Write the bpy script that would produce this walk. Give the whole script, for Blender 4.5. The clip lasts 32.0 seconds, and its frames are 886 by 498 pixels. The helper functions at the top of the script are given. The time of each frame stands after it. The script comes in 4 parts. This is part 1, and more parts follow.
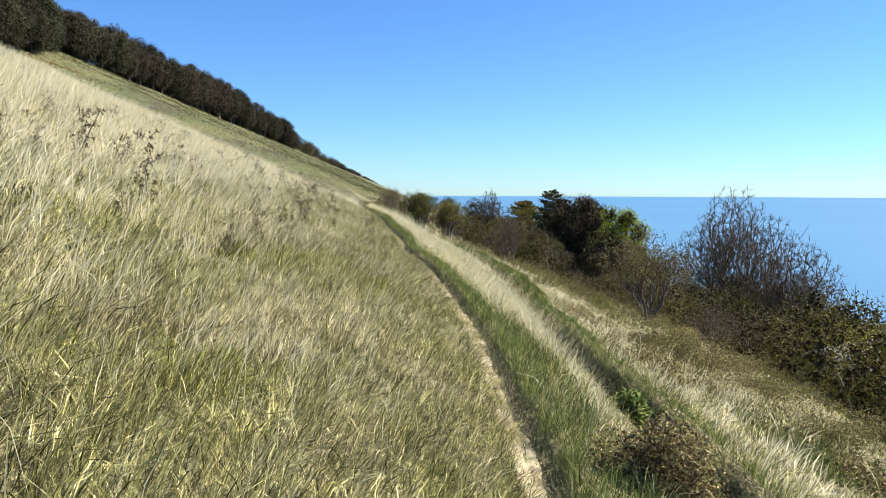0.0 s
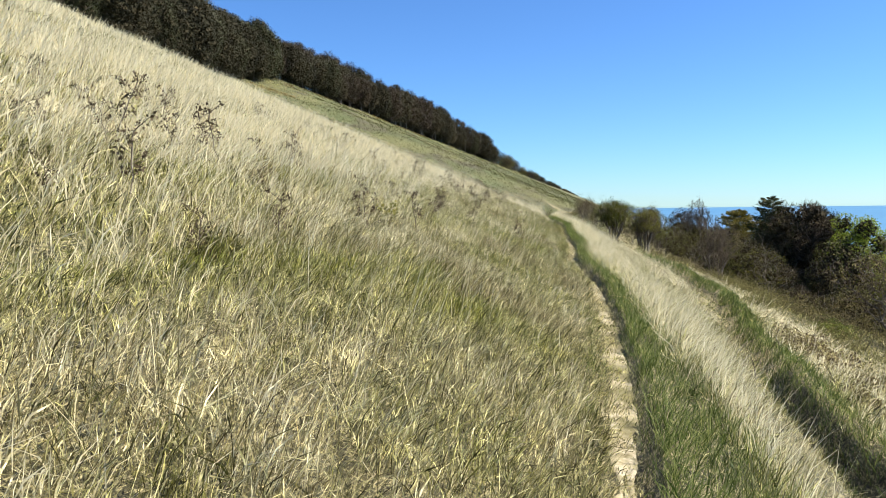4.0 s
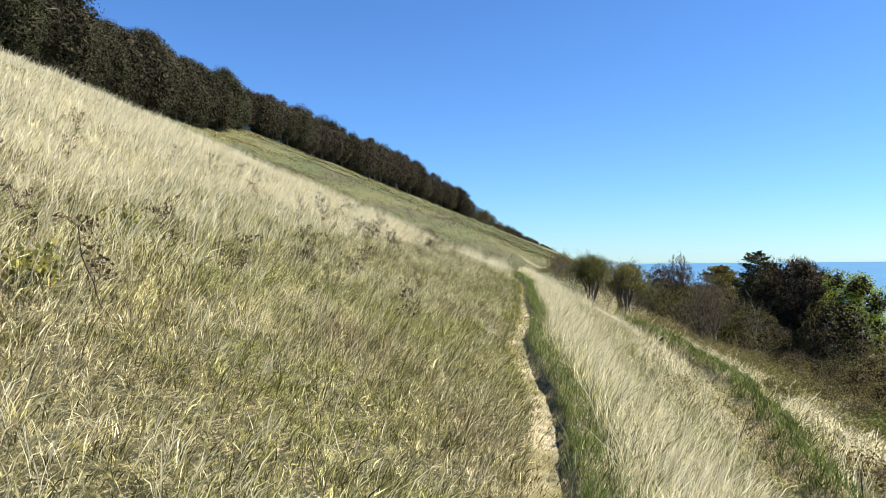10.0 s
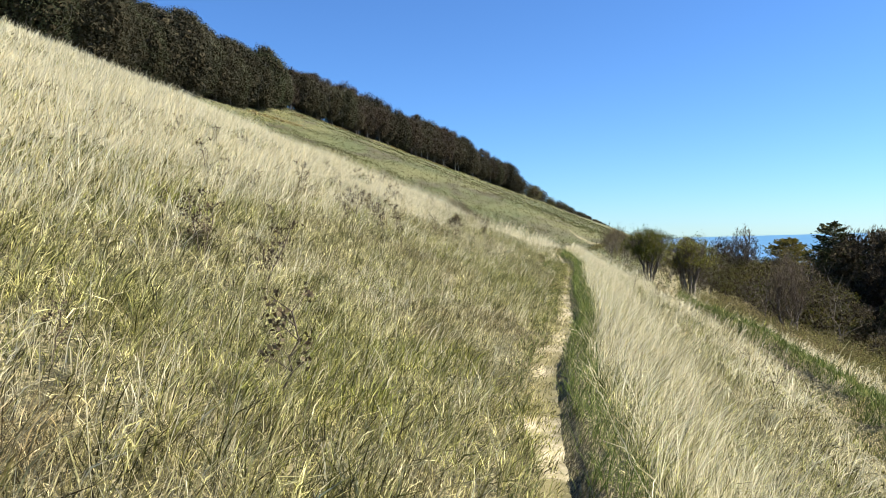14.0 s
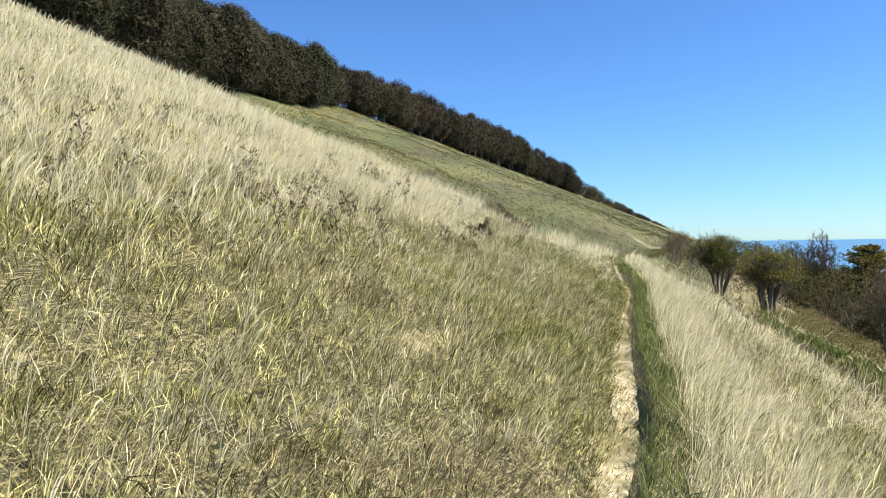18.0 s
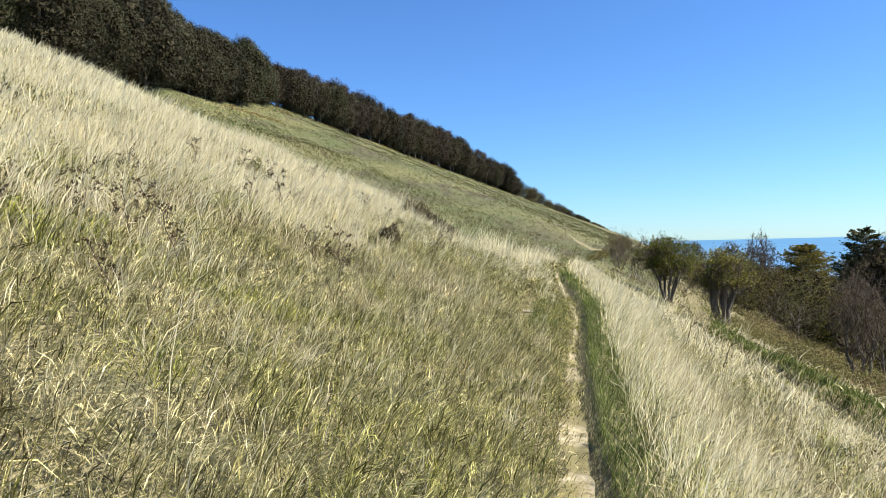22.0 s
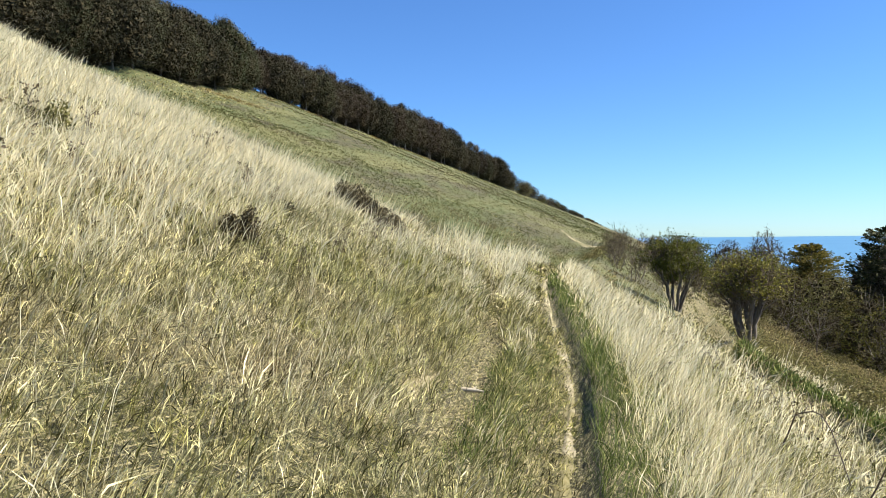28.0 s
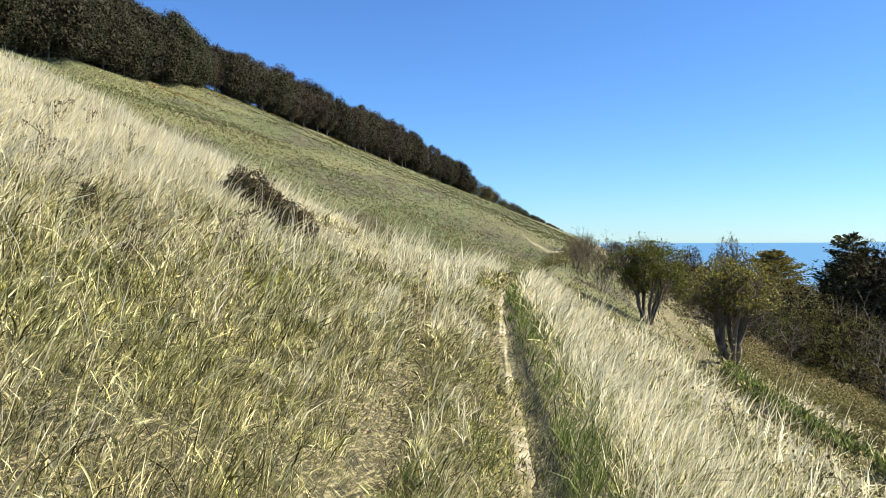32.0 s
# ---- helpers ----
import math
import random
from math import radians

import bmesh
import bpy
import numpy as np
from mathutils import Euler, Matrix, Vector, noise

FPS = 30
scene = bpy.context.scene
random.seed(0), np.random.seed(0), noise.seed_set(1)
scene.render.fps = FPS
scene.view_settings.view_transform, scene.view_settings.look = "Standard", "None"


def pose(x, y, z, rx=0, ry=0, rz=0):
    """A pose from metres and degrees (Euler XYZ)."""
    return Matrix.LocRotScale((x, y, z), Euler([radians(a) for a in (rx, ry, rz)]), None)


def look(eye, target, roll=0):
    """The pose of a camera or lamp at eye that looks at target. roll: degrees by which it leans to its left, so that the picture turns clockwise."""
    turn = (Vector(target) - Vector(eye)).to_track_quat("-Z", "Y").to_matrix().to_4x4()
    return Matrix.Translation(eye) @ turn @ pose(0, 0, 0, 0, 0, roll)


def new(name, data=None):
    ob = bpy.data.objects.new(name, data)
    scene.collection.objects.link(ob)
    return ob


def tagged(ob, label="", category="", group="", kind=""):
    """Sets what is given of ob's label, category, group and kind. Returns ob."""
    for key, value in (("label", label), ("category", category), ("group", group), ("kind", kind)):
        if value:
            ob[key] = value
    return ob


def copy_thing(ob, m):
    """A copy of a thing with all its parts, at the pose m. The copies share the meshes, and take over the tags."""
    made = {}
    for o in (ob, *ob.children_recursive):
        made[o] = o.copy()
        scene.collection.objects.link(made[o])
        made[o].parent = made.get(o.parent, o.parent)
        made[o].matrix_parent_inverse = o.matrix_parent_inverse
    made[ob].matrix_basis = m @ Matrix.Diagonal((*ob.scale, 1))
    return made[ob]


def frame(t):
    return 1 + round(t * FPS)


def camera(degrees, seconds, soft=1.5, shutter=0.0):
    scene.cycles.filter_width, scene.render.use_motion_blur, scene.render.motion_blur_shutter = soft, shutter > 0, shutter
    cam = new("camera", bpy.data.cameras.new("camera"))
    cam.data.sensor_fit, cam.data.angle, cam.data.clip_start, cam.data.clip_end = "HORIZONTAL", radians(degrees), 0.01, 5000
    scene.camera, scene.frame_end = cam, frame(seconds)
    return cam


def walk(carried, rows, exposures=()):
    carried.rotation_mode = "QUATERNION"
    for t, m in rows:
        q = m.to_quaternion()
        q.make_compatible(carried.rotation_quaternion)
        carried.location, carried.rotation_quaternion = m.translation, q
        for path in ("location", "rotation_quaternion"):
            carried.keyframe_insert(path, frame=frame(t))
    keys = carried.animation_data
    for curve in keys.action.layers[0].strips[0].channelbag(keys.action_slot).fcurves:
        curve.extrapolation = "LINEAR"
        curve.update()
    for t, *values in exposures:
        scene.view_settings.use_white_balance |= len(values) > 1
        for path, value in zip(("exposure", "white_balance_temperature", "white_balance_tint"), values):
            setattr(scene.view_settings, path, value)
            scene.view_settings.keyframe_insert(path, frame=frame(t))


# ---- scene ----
LENS = 62.7
ROWS = [  # seconds, eye x y z, tilt, lean, turn
    (0.0, 0.082, 0.007, 1.858, 85.48, -0.15, 1.96),
    (0.5, 0.116, 0.443, 1.766, 85.31, 0.63, 4.69),
    (1.0, 0.264, 0.865, 1.694, 85.46, 0.78, 6.55),
    (1.5, 0.410, 1.326, 1.667, 86.38, 0.72, 9.84),
    (2.0, 0.482, 1.808, 1.612, 87.21, 0.60, 12.83),
    (2.5, 0.588, 2.353, 1.534, 87.27, 0.46, 14.41),
    (4.5, 0.616, 4.808, 1.418, 86.55, 0.85, 18.02),
    (5.0, 0.584, 5.421, 1.407, 86.89, 0.57, 17.06),
    (5.5, 0.571, 6.029, 1.427, 87.16, 0.27, 15.68),
    (6.0, 0.526, 6.586, 1.414, 87.47, 0.36, 15.07),
    (6.5, 0.525, 7.119, 1.386, 87.86, 0.65, 15.31),
    (7.0, 0.524, 7.675, 1.397, 88.17, 0.69, 15.65),
    (7.5, 0.480, 8.263, 1.368, 88.43, 0.54, 15.62),
    (8.0, 0.464, 8.905, 1.332, 88.96, 0.42, 15.43),
    (8.5, 0.398, 9.560, 1.359, 89.68, 0.35, 15.06),
    (9.0, 0.277, 10.201, 1.386, 90.19, 0.46, 14.65),
    (9.5, 0.271, 10.821, 1.353, 90.54, 0.47, 14.93),
    (10.0, 0.194, 11.367, 1.349, 90.96, 0.61, 16.08),
    (10.5, 0.064, 11.911, 1.361, 90.93, 0.97, 16.76),
    (11.0, 0.011, 12.527, 1.343, 90.56, 1.42, 16.57),
    (11.5, -0.082, 13.052, 1.320, 90.49, 1.44, 16.50),
    (12.0, -0.142, 13.654, 1.354, 90.75, 1.44, 17.03),
    (12.5, -0.187, 14.265, 1.380, 90.62, 1.34, 18.09),
    (13.0, -0.293, 14.808, 1.348, 89.99, 1.37, 19.11),
    (13.5, -0.345, 15.404, 1.341, 89.43, 1.57, 19.77),
    (14.0, -0.388, 16.047, 1.380, 89.30, 1.68, 20.16),
    (14.5, -0.492, 16.692, 1.378, 89.27, 1.65, 20.68),
    (16.5, -0.872, 19.067, 1.519, 87.50, 1.41, 21.90),
    (17.0, -1.012, 19.615, 1.552, 87.85, 1.29, 22.59),
    (17.5, -1.177, 20.178, 1.628, 88.66, 1.16, 23.74),
    (18.0, -1.305, 20.777, 1.658, 89.39, 0.99, 24.52),
    (18.5, -1.502, 21.328, 1.645, 89.77, 0.98, 24.06),
    (19.0, -1.655, 21.851, 1.690, 89.91, 1.25, 22.45),
    (19.5, -1.748, 22.388, 1.784, 90.40, 1.51, 20.75),
    (20.0, -1.864, 22.836, 1.764, 91.02, 1.48, 19.49),
    (20.5, -1.948, 23.342, 1.782, 91.37, 1.46, 18.85),
    (21.0, -1.998, 23.895, 1.803, 90.94, 1.41, 19.07),
    (21.5, -2.092, 24.397, 1.763, 90.13, 1.42, 19.75),
    (22.0, -2.157, 24.939, 1.767, 89.46, 1.47, 20.01),
    (22.5, -2.228, 25.512, 1.793, 89.33, 1.49, 19.81),
    (23.0, -2.341, 26.050, 1.772, 89.63, 1.37, 19.80),
    (23.5, -2.393, 26.586, 1.740, 89.89, 0.98, 20.38),
    (24.0, -2.451, 27.124, 1.746, 89.67, 0.78, 21.18),
    (24.5, -2.557, 27.682, 1.762, 89.11, 1.07, 21.75),
    (25.0, -2.645, 28.260, 1.738, 88.61, 1.75, 21.77),
    (25.5, -2.762, 28.793, 1.739, 88.42, 2.21, 21.54),
    (27.5, -3.190, 30.725, 1.788, 89.17, 1.13, 19.95),
    (28.0, -3.257, 31.211, 1.821, 88.97, 0.73, 19.47),
    (28.5, -3.379, 31.663, 1.813, 88.64, 0.50, 19.24),
    (29.0, -3.453, 32.165, 1.791, 88.26, 0.16, 18.99),
    (29.5, -3.542, 32.651, 1.825, 88.11, -0.11, 18.38),
    (30.0, -3.652, 33.115, 1.834, 88.50, -0.11, 17.53),
    (30.5, -3.692, 33.559, 1.806, 89.26, -0.03, 16.76),
    (31.0, -3.771, 34.012, 1.783, 89.67, 0.08, 16.66),
    (31.5, -3.867, 34.474, 1.790, 89.66, 0.25, 16.80),
    (32.0, -3.906, 34.969, 1.789, 89.29, 0.38, 16.50),
]
cam = camera(LENS, 32.0, soft=0.85)
walk(cam, [(t, pose(*p)) for t, *p in ROWS])

# ---- world and sun ----
SUN_AZ, SUN_EL = 74.0, 45.0        # degrees to the right of +y, degrees up
world = bpy.data.worlds.new("sky")
scene.world = world
world.use_nodes = True
wn = world.node_tree
sky = wn.nodes.new("ShaderNodeTexSky")
sky.sky_type, sky.sun_disc = "NISHITA", False
sky.sun_elevation, sky.sun_rotation = radians(SUN_EL), radians(SUN_AZ)
sky.altitude, sky.air_density, sky.dust_density, sky.ozone_density = 60, 1.0, 0.0, 4.0
wn.nodes["Background"].inputs[1].default_value = 0.0595
clear = wn.nodes.new("ShaderNodeMix")
clear.data_type, clear.blend_type = "RGBA", "MULTIPLY"
clear.inputs[0].default_value, clear.inputs[7].default_value = 1.0, (0.515, 0.78, 1.11, 1)   # a very clear, deep blue spring sky
wn.links.new(sky.outputs[0], clear.inputs[6])
wn.links.new(clear.outputs[2], wn.nodes["Background"].inputs[0])
sun = new("sun", bpy.data.lights.new("sun", "SUN"))
sun.data.energy, sun.data.angle, sun.data.color = 5.0, radians(0.53), (1.0, 0.935, 0.80)
a, e = radians(SUN_AZ), radians(SUN_EL)
to_sun = Vector((math.sin(a) * math.cos(e), math.cos(a) * math.cos(e), math.sin(e)))
sun.matrix_world = look((0, 0, 60), Vector((0, 0, 60)) - to_sun)
scene.view_settings.exposure = 1.47


# ---- materials ----
def material(name, build):
    m = bpy.data.materials.new(name)
    m.use_nodes = True
    n = m.node_tree.nodes
    build(m.node_tree, n, m.node_tree.links, n["Principled BSDF"])
    return m


def mix(nt, fac, c1, c2, kind="MIX"):
    m = nt.nodes.new("ShaderNodeMix")
    m.data_type, m.blend_type = "RGBA", kind
    for sock, v in ((m.inputs[0], fac), (m.inputs[6], c1), (m.inputs[7], c2)):
        if hasattr(v, "is_output"):
            nt.links.new(v, sock)
        elif isinstance(v, (int, float)):
            sock.default_value = v
        else:
            sock.default_value = (*v, 1)
    return m.outputs[2]


def noise_fac(nt, scale, lo, hi, detail=4.0, rough=0.6, stretch=None):
    """A noise in world metres, cut to 0..1 between lo and hi."""
    tc = nt.nodes.new("ShaderNodeNewGeometry")
    src = tc.outputs["Position"]
    if stretch:
        mp = nt.nodes.new("ShaderNodeMapping")
        mp.inputs["Scale"].default_value = stretch
        nt.links.new(src, mp.inputs[0])
        src = mp.outputs[0]
    t = nt.nodes.new("ShaderNodeTexNoise")
    t.inputs["Scale"].default_value, t.inputs["Detail"].default_value, t.inputs["Roughness"].default_value = scale, detail, rough
    nt.links.new(src, t.inputs["Vector"])
    r = nt.nodes.new("ShaderNodeMapRange")
    r.inputs[1].default_value, r.inputs[2].default_value = lo, hi
    nt.links.new(t.outputs["Fac"], r.inputs[0])
    return r.outputs[0]


def island(nt, lo=0.0, hi=1.0):
    g = nt.nodes.new("ShaderNodeNewGeometry")
    r = nt.nodes.new("ShaderNodeMapRange")
    r.inputs[1].default_value, r.inputs[2].default_value = lo, hi
    nt.links.new(g.outputs["Random Per Island"], r.inputs[0])
    return r.outputs[0]


def ramp(nt, fac, stops):
    r = nt.nodes.new("ShaderNodeValToRGB")
    while len(r.color_ramp.elements) < len(stops):
        r.color_ramp.elements.new(0.5)
    for el, (p, c) in zip(r.color_ramp.elements, stops):
        el.position, el.color = p, (*c, 1)
    nt.links.new(fac, r.inputs[0])
    return r.outputs[0]


def bump(nt, height, strength, dist, bsdf):
    b = nt.nodes.new("ShaderNodeBump")
    b.inputs["Strength"].default_value, b.inputs["Distance"].default_value = strength, dist
    nt.links.new(height, b.inputs["Height"])
    nt.links.new(b.outputs[0], bsdf.inputs["Normal"])


def leafy(name, stops, patch=None, patch_scale=0.5, patch_cut=(0.45, 0.65), through_light=0.35, rough=0.6, shine=0.12, third=None, tuft=None, vary=0.0, wisp=None, lush=None):
    """Thin blades or leaves: a colour for each blade, patches of another colour, some light coming through."""
    def build(nt, n, l, b):
        col = ramp(nt, island(nt), stops)
        if patch:
            col2 = ramp(nt, island(nt), patch)
            col = mix(nt, noise_fac(nt, patch_scale, *patch_cut), col, col2)
        if third:
            col = mix(nt, noise_fac(nt, 0.55, 0.56, 0.68), col, ramp(nt, island(nt), third))
        if tuft:        # darker, greener tufts between the pale ones; the dark also paints hollows
            col = mix(nt, noise_fac(nt, 2.3, 0.50, 0.62, 3.0, 0.75), col, ramp(nt, island(nt), tuft))
        if lush:        # patches of living green and yellow-green blades
            col = mix(nt, noise_fac(nt, 0.62, 0.57, 0.66, 3.0, 0.7), col, ramp(nt, island(nt), lush))
        if wisp:        # wisps brightened or dulled by noise, painting lit strands and dark gaps
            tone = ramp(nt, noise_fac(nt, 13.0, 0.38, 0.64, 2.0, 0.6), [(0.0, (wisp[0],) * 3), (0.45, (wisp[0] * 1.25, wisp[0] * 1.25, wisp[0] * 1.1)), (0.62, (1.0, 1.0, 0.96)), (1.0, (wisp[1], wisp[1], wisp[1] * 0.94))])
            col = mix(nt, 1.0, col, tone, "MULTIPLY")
            # broader noise in the colour, painting bright clumps and shaded hollows
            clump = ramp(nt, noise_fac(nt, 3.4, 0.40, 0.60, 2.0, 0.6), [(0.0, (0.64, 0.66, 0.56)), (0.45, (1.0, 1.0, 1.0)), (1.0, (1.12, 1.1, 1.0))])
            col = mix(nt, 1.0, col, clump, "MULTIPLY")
        if vary:        # no two trees of quite the same tone
            info = n.new("ShaderNodeObjectInfo")
            tone = ramp(nt, info.outputs["Random"], [(0.0, (1 - vary, 1 - vary, 1 - vary)), (0.4, (1.0, 0.92, 0.85)), (0.7, (0.85, 1.0, 0.7)), (1.0, (1 + vary, 1 + vary * 0.9, 1 + vary * 0.5))])
            col = mix(nt, 1.0, col, tone, "MULTIPLY")
        b.inputs["Roughness"].default_value = rough
        b.inputs["Specular IOR Level"].default_value = shine
        l.new(col, b.inputs["Base Color"])
        tr = n.new("ShaderNodeBsdfTranslucent")
        l.new(col, tr.inputs[0])
        ms = n.new("ShaderNodeMixShader")
        ms.inputs[0].default_value = through_light
        l.new(b.outputs[0], ms.inputs[1])
        l.new(tr.outputs[0], ms.inputs[2])
        l.new(ms.outputs[0], n["Material Output"].inputs[0])
    return material(name, build)


def mat_ground(nt, n, l, b):
    """Matted dead grass and moss: straw fibres lying two ways over dark thatch."""
    col = mix(nt, noise_fac(nt, 0.3, 0.4, 0.62), (0.13, 0.105, 0.045), (0.085, 0.085, 0.028))
    col = mix(nt, noise_fac(nt, 5, 0.42, 0.62), col, (0.05, 0.046, 0.02))
    col = mix(nt, noise_fac(nt, 60, 0.52, 0.6, 3, 0.6, (1, 0.16, 0.4)), col, (0.42, 0.36, 0.19))
    col = mix(nt, noise_fac(nt, 60, 0.55, 0.62, 3, 0.6, (0.18, 1, 0.4)), col, (0.34, 0.30, 0.14))
    col = mix(nt, noise_fac(nt, 34, 0.56, 0.66, 4), col, (0.028, 0.025, 0.012))
    l.new(col, b.inputs["Base Color"])
    b.inputs["Roughness"].default_value = 0.95
    bump(nt, noise_fac(nt, 30, 0.2, 0.8, 6), 1.0, 0.06, b)


def mat_far_turf(nt, n, l, b):
    """Close grazed turf: olive green, dull brown in the hollows, bleached wisps."""
    col = mix(nt, noise_fac(nt, 0.05, 0.40, 0.56, stretch=(1, 0.6, 1)), (0.10, 0.098, 0.03), (0.05, 0.065, 0.014))
    col = mix(nt, noise_fac(nt, 0.11, 0.50, 0.60, stretch=(1, 0.45, 1)), col, (0.04, 0.034, 0.014))
    col = mix(nt, noise_fac(nt, 1.4, 0.52, 0.66, 6), col, (0.13, 0.112, 0.046))
    col = mix(nt, noise_fac(nt, 3.0, 0.5, 0.66, 6), col, (0.04, 0.042, 0.013))
    l.new(col, b.inputs["Base Color"])
    b.inputs["Roughness"].default_value = 0.95
    bump(nt, noise_fac(nt, 0.9, 0.2, 0.8, 6), 0.9, 0.5, b)


def mat_chalk(nt, n, l, b):
    col = mix(nt, noise_fac(nt, 2.2, 0.35, 0.65), (0.35, 0.305, 0.185), (0.22, 0.185, 0.10))
    col = mix(nt, noise_fac(nt, 13, 0.45, 0.7, 6), col, (0.46, 0.40, 0.30))
    col = mix(nt, noise_fac(nt, 9, 0.52, 0.68, 6), col, (0.20, 0.165, 0.08))
    col = mix(nt, noise_fac(nt, 1.3, 0.45, 0.56, 5), col, (0.15, 0.13, 0.055))
    l.new(col, b.inputs["Base Color"])
    b.inputs["Roughness"].default_value = 0.95
    bump(nt, noise_fac(nt, 18, 0.2, 0.8, 3), 0.5, 0.015, b)


def mat_tread(nt, n, l, b):
    col = mix(nt, noise_fac(nt, 3, 0.35, 0.65), (0.20, 0.165, 0.085), (0.12, 0.10, 0.045))
    col = mix(nt, noise_fac(nt, 16, 0.5, 0.7, 6), col, (0.36, 0.31, 0.2))
    l.new(col, b.inputs["Base Color"])
    b.inputs["Roughness"].default_value = 0.95
    bump(nt, noise_fac(nt, 22, 0.2, 0.8, 4), 0.8, 0.03, b)


def mat_bark(nt, n, l, b):
    col = mix(nt, noise_fac(nt, 6, 0.35, 0.7, stretch=(3, 3, 0.6)), (0.075, 0.06, 0.045), (0.17, 0.15, 0.125))
    l.new(col, b.inputs["Base Color"])
    b.inputs["Roughness"].default_value = 0.9
    bump(nt, noise_fac(nt, 25, 0.2, 0.8, stretch=(3, 3, 0.5)), 0.7, 0.02, b)


def mat_twig(nt, n, l, b):
    l.new(mix(nt, island(nt), (0.04, 0.031, 0.022), (0.15, 0.12, 0.09)), b.inputs["Base Color"])
    b.inputs["Roughness"].default_value = 0.9
    b.inputs["Specular IOR Level"].default_value = 0.1


def mat_palewood(nt, n, l, b):
    l.new(mix(nt, noise_fac(nt, 12, 0.3, 0.7), (0.28, 0.24, 0.18), (0.44, 0.39, 0.31)), b.inputs["Base Color"])
    b.inputs["Roughness"].default_value = 0.8


def mat_sea(nt, n, l, b):
    col = mix(nt, noise_fac(nt, 0.0022, 0.35, 0.7, stretch=(0.35, 1, 1)), (0.05, 0.142, 0.25), (0.064, 0.17, 0.28))
    l.new(col, b.inputs["Base Color"])
    b.inputs["Roughness"].default_value = 0.45
    b.inputs["Specular IOR Level"].default_value = 0.35
    bump(nt, noise_fac(nt, 0.15, 0.2, 0.8, 6), 0.3, 0.5, b)


def mat_roof(nt, n, l, b):
    l.new(mix(nt, noise_fac(nt, 4, 0.3, 0.7), (0.22, 0.20, 0.19), (0.36, 0.34, 0.32)), b.inputs["Base Color"])
    b.inputs["Roughness"].default_value = 0.8


def mat_render(nt, n, l, b):
    l.new(mix(nt, noise_fac(nt, 2, 0.3, 0.7), (0.62, 0.59, 0.53), (0.74, 0.71, 0.66)), b.inputs["Base Color"])
    b.inputs["Roughness"].default_value = 0.85


def mat_pane(nt, n, l, b):
    b.inputs["Base Color"].default_value = (0.03, 0.035, 0.04, 1)
    b.inputs["Roughness"].default_value = 0.08


M_GROUND = material("turf_soil", mat_ground)
M_FARTURF = material("far_turf", mat_far_turf)
M_CHALK = material("chalk_earth", mat_chalk)
M_TREAD = material("trampled_soil", mat_tread)
M_BARK = material("bark", mat_bark)
M_TWIG = material("twigs", mat_twig)
M_PALE = material("weathered_wood", mat_palewood)
M_SEA = material("sea_water", mat_sea)
M_ROOF = material("roof_slate", mat_roof)
M_WALL = material("rendered_wall", mat_render)
M_PANE = material("window_glass", mat_pane)
STRAW = [(0.0, (0.06, 0.048, 0.018)), (0.28, (0.33, 0.275, 0.13)), (0.45, (0.78, 0.69, 0.41)), (1.0, (0.95, 0.88, 0.66))]
OLIVE = [(0.0, (0.036, 0.04, 0.01)), (0.32, (0.2, 0.2, 0.048)), (0.52, (0.54, 0.51, 0.2)), (1.0, (0.88, 0.81, 0.47))]
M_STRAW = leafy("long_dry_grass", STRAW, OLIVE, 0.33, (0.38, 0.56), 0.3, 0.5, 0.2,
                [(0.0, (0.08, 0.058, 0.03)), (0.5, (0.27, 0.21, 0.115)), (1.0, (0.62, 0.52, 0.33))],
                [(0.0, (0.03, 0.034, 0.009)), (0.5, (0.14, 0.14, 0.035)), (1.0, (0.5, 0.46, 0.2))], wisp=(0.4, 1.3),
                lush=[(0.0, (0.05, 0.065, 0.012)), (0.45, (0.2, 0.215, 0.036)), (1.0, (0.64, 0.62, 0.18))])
# dead thatch, coloured darker to paint the shade between tufts
M_THATCH = leafy("shade_dark_thatch", [(0.0, (0.02, 0.018, 0.008)), (0.55, (0.09, 0.078, 0.033)), (1.0, (0.42, 0.36, 0.18))], [(0.0, (0.02, 0.022, 0.007)), (1.0, (0.17, 0.165, 0.045))], 0.6, (0.44, 0.6), 0.1)
M_DARKBRAMBLE = leafy("dark_bramble_leaves", [(0.0, (0.02, 0.015, 0.008)), (0.6, (0.062, 0.05, 0.024)), (1.0, (0.19, 0.15, 0.07))], through_light=0.15)
M_PLUME = leafy("pale_grass_stalks", [(0.0, (0.38, 0.325, 0.175)), (0.35, (0.76, 0.68, 0.43)), (1.0, (0.93, 0.865, 0.64))], through_light=0.62)
M_VERGE = leafy("green_verge_grass", [(0.0, (0.03, 0.055, 0.01)), (0.55, (0.108, 0.148, 0.032)), (1.0, (0.34, 0.36, 0.125))],
                tuft=[(0.0, (0.022, 0.036, 0.009)), (1.0, (0.10, 0.13, 0.03))])
M_FIELD = leafy("far_turf_tufts", [(0.0, (0.042, 0.054, 0.012)), (0.6, (0.064, 0.074, 0.017)), (1.0, (0.10, 0.10, 0.032))],
                [(0.0, (0.025, 0.022, 0.009)), (0.6, (0.06, 0.05, 0.02)), (1.0, (0.15, 0.12, 0.05))], 0.11, (0.52, 0.60))
M_SCRUB = leafy("scrub_leaves", [(0.0, (0.034, 0.026, 0.012)), (0.5, (0.13, 0.102, 0.045)), (1.0, (0.38, 0.31, 0.16))],
                [(0.0, (0.045, 0.045, 0.014)), (1.0, (0.2, 0.185, 0.06))], 0.25, (0.40, 0.55))
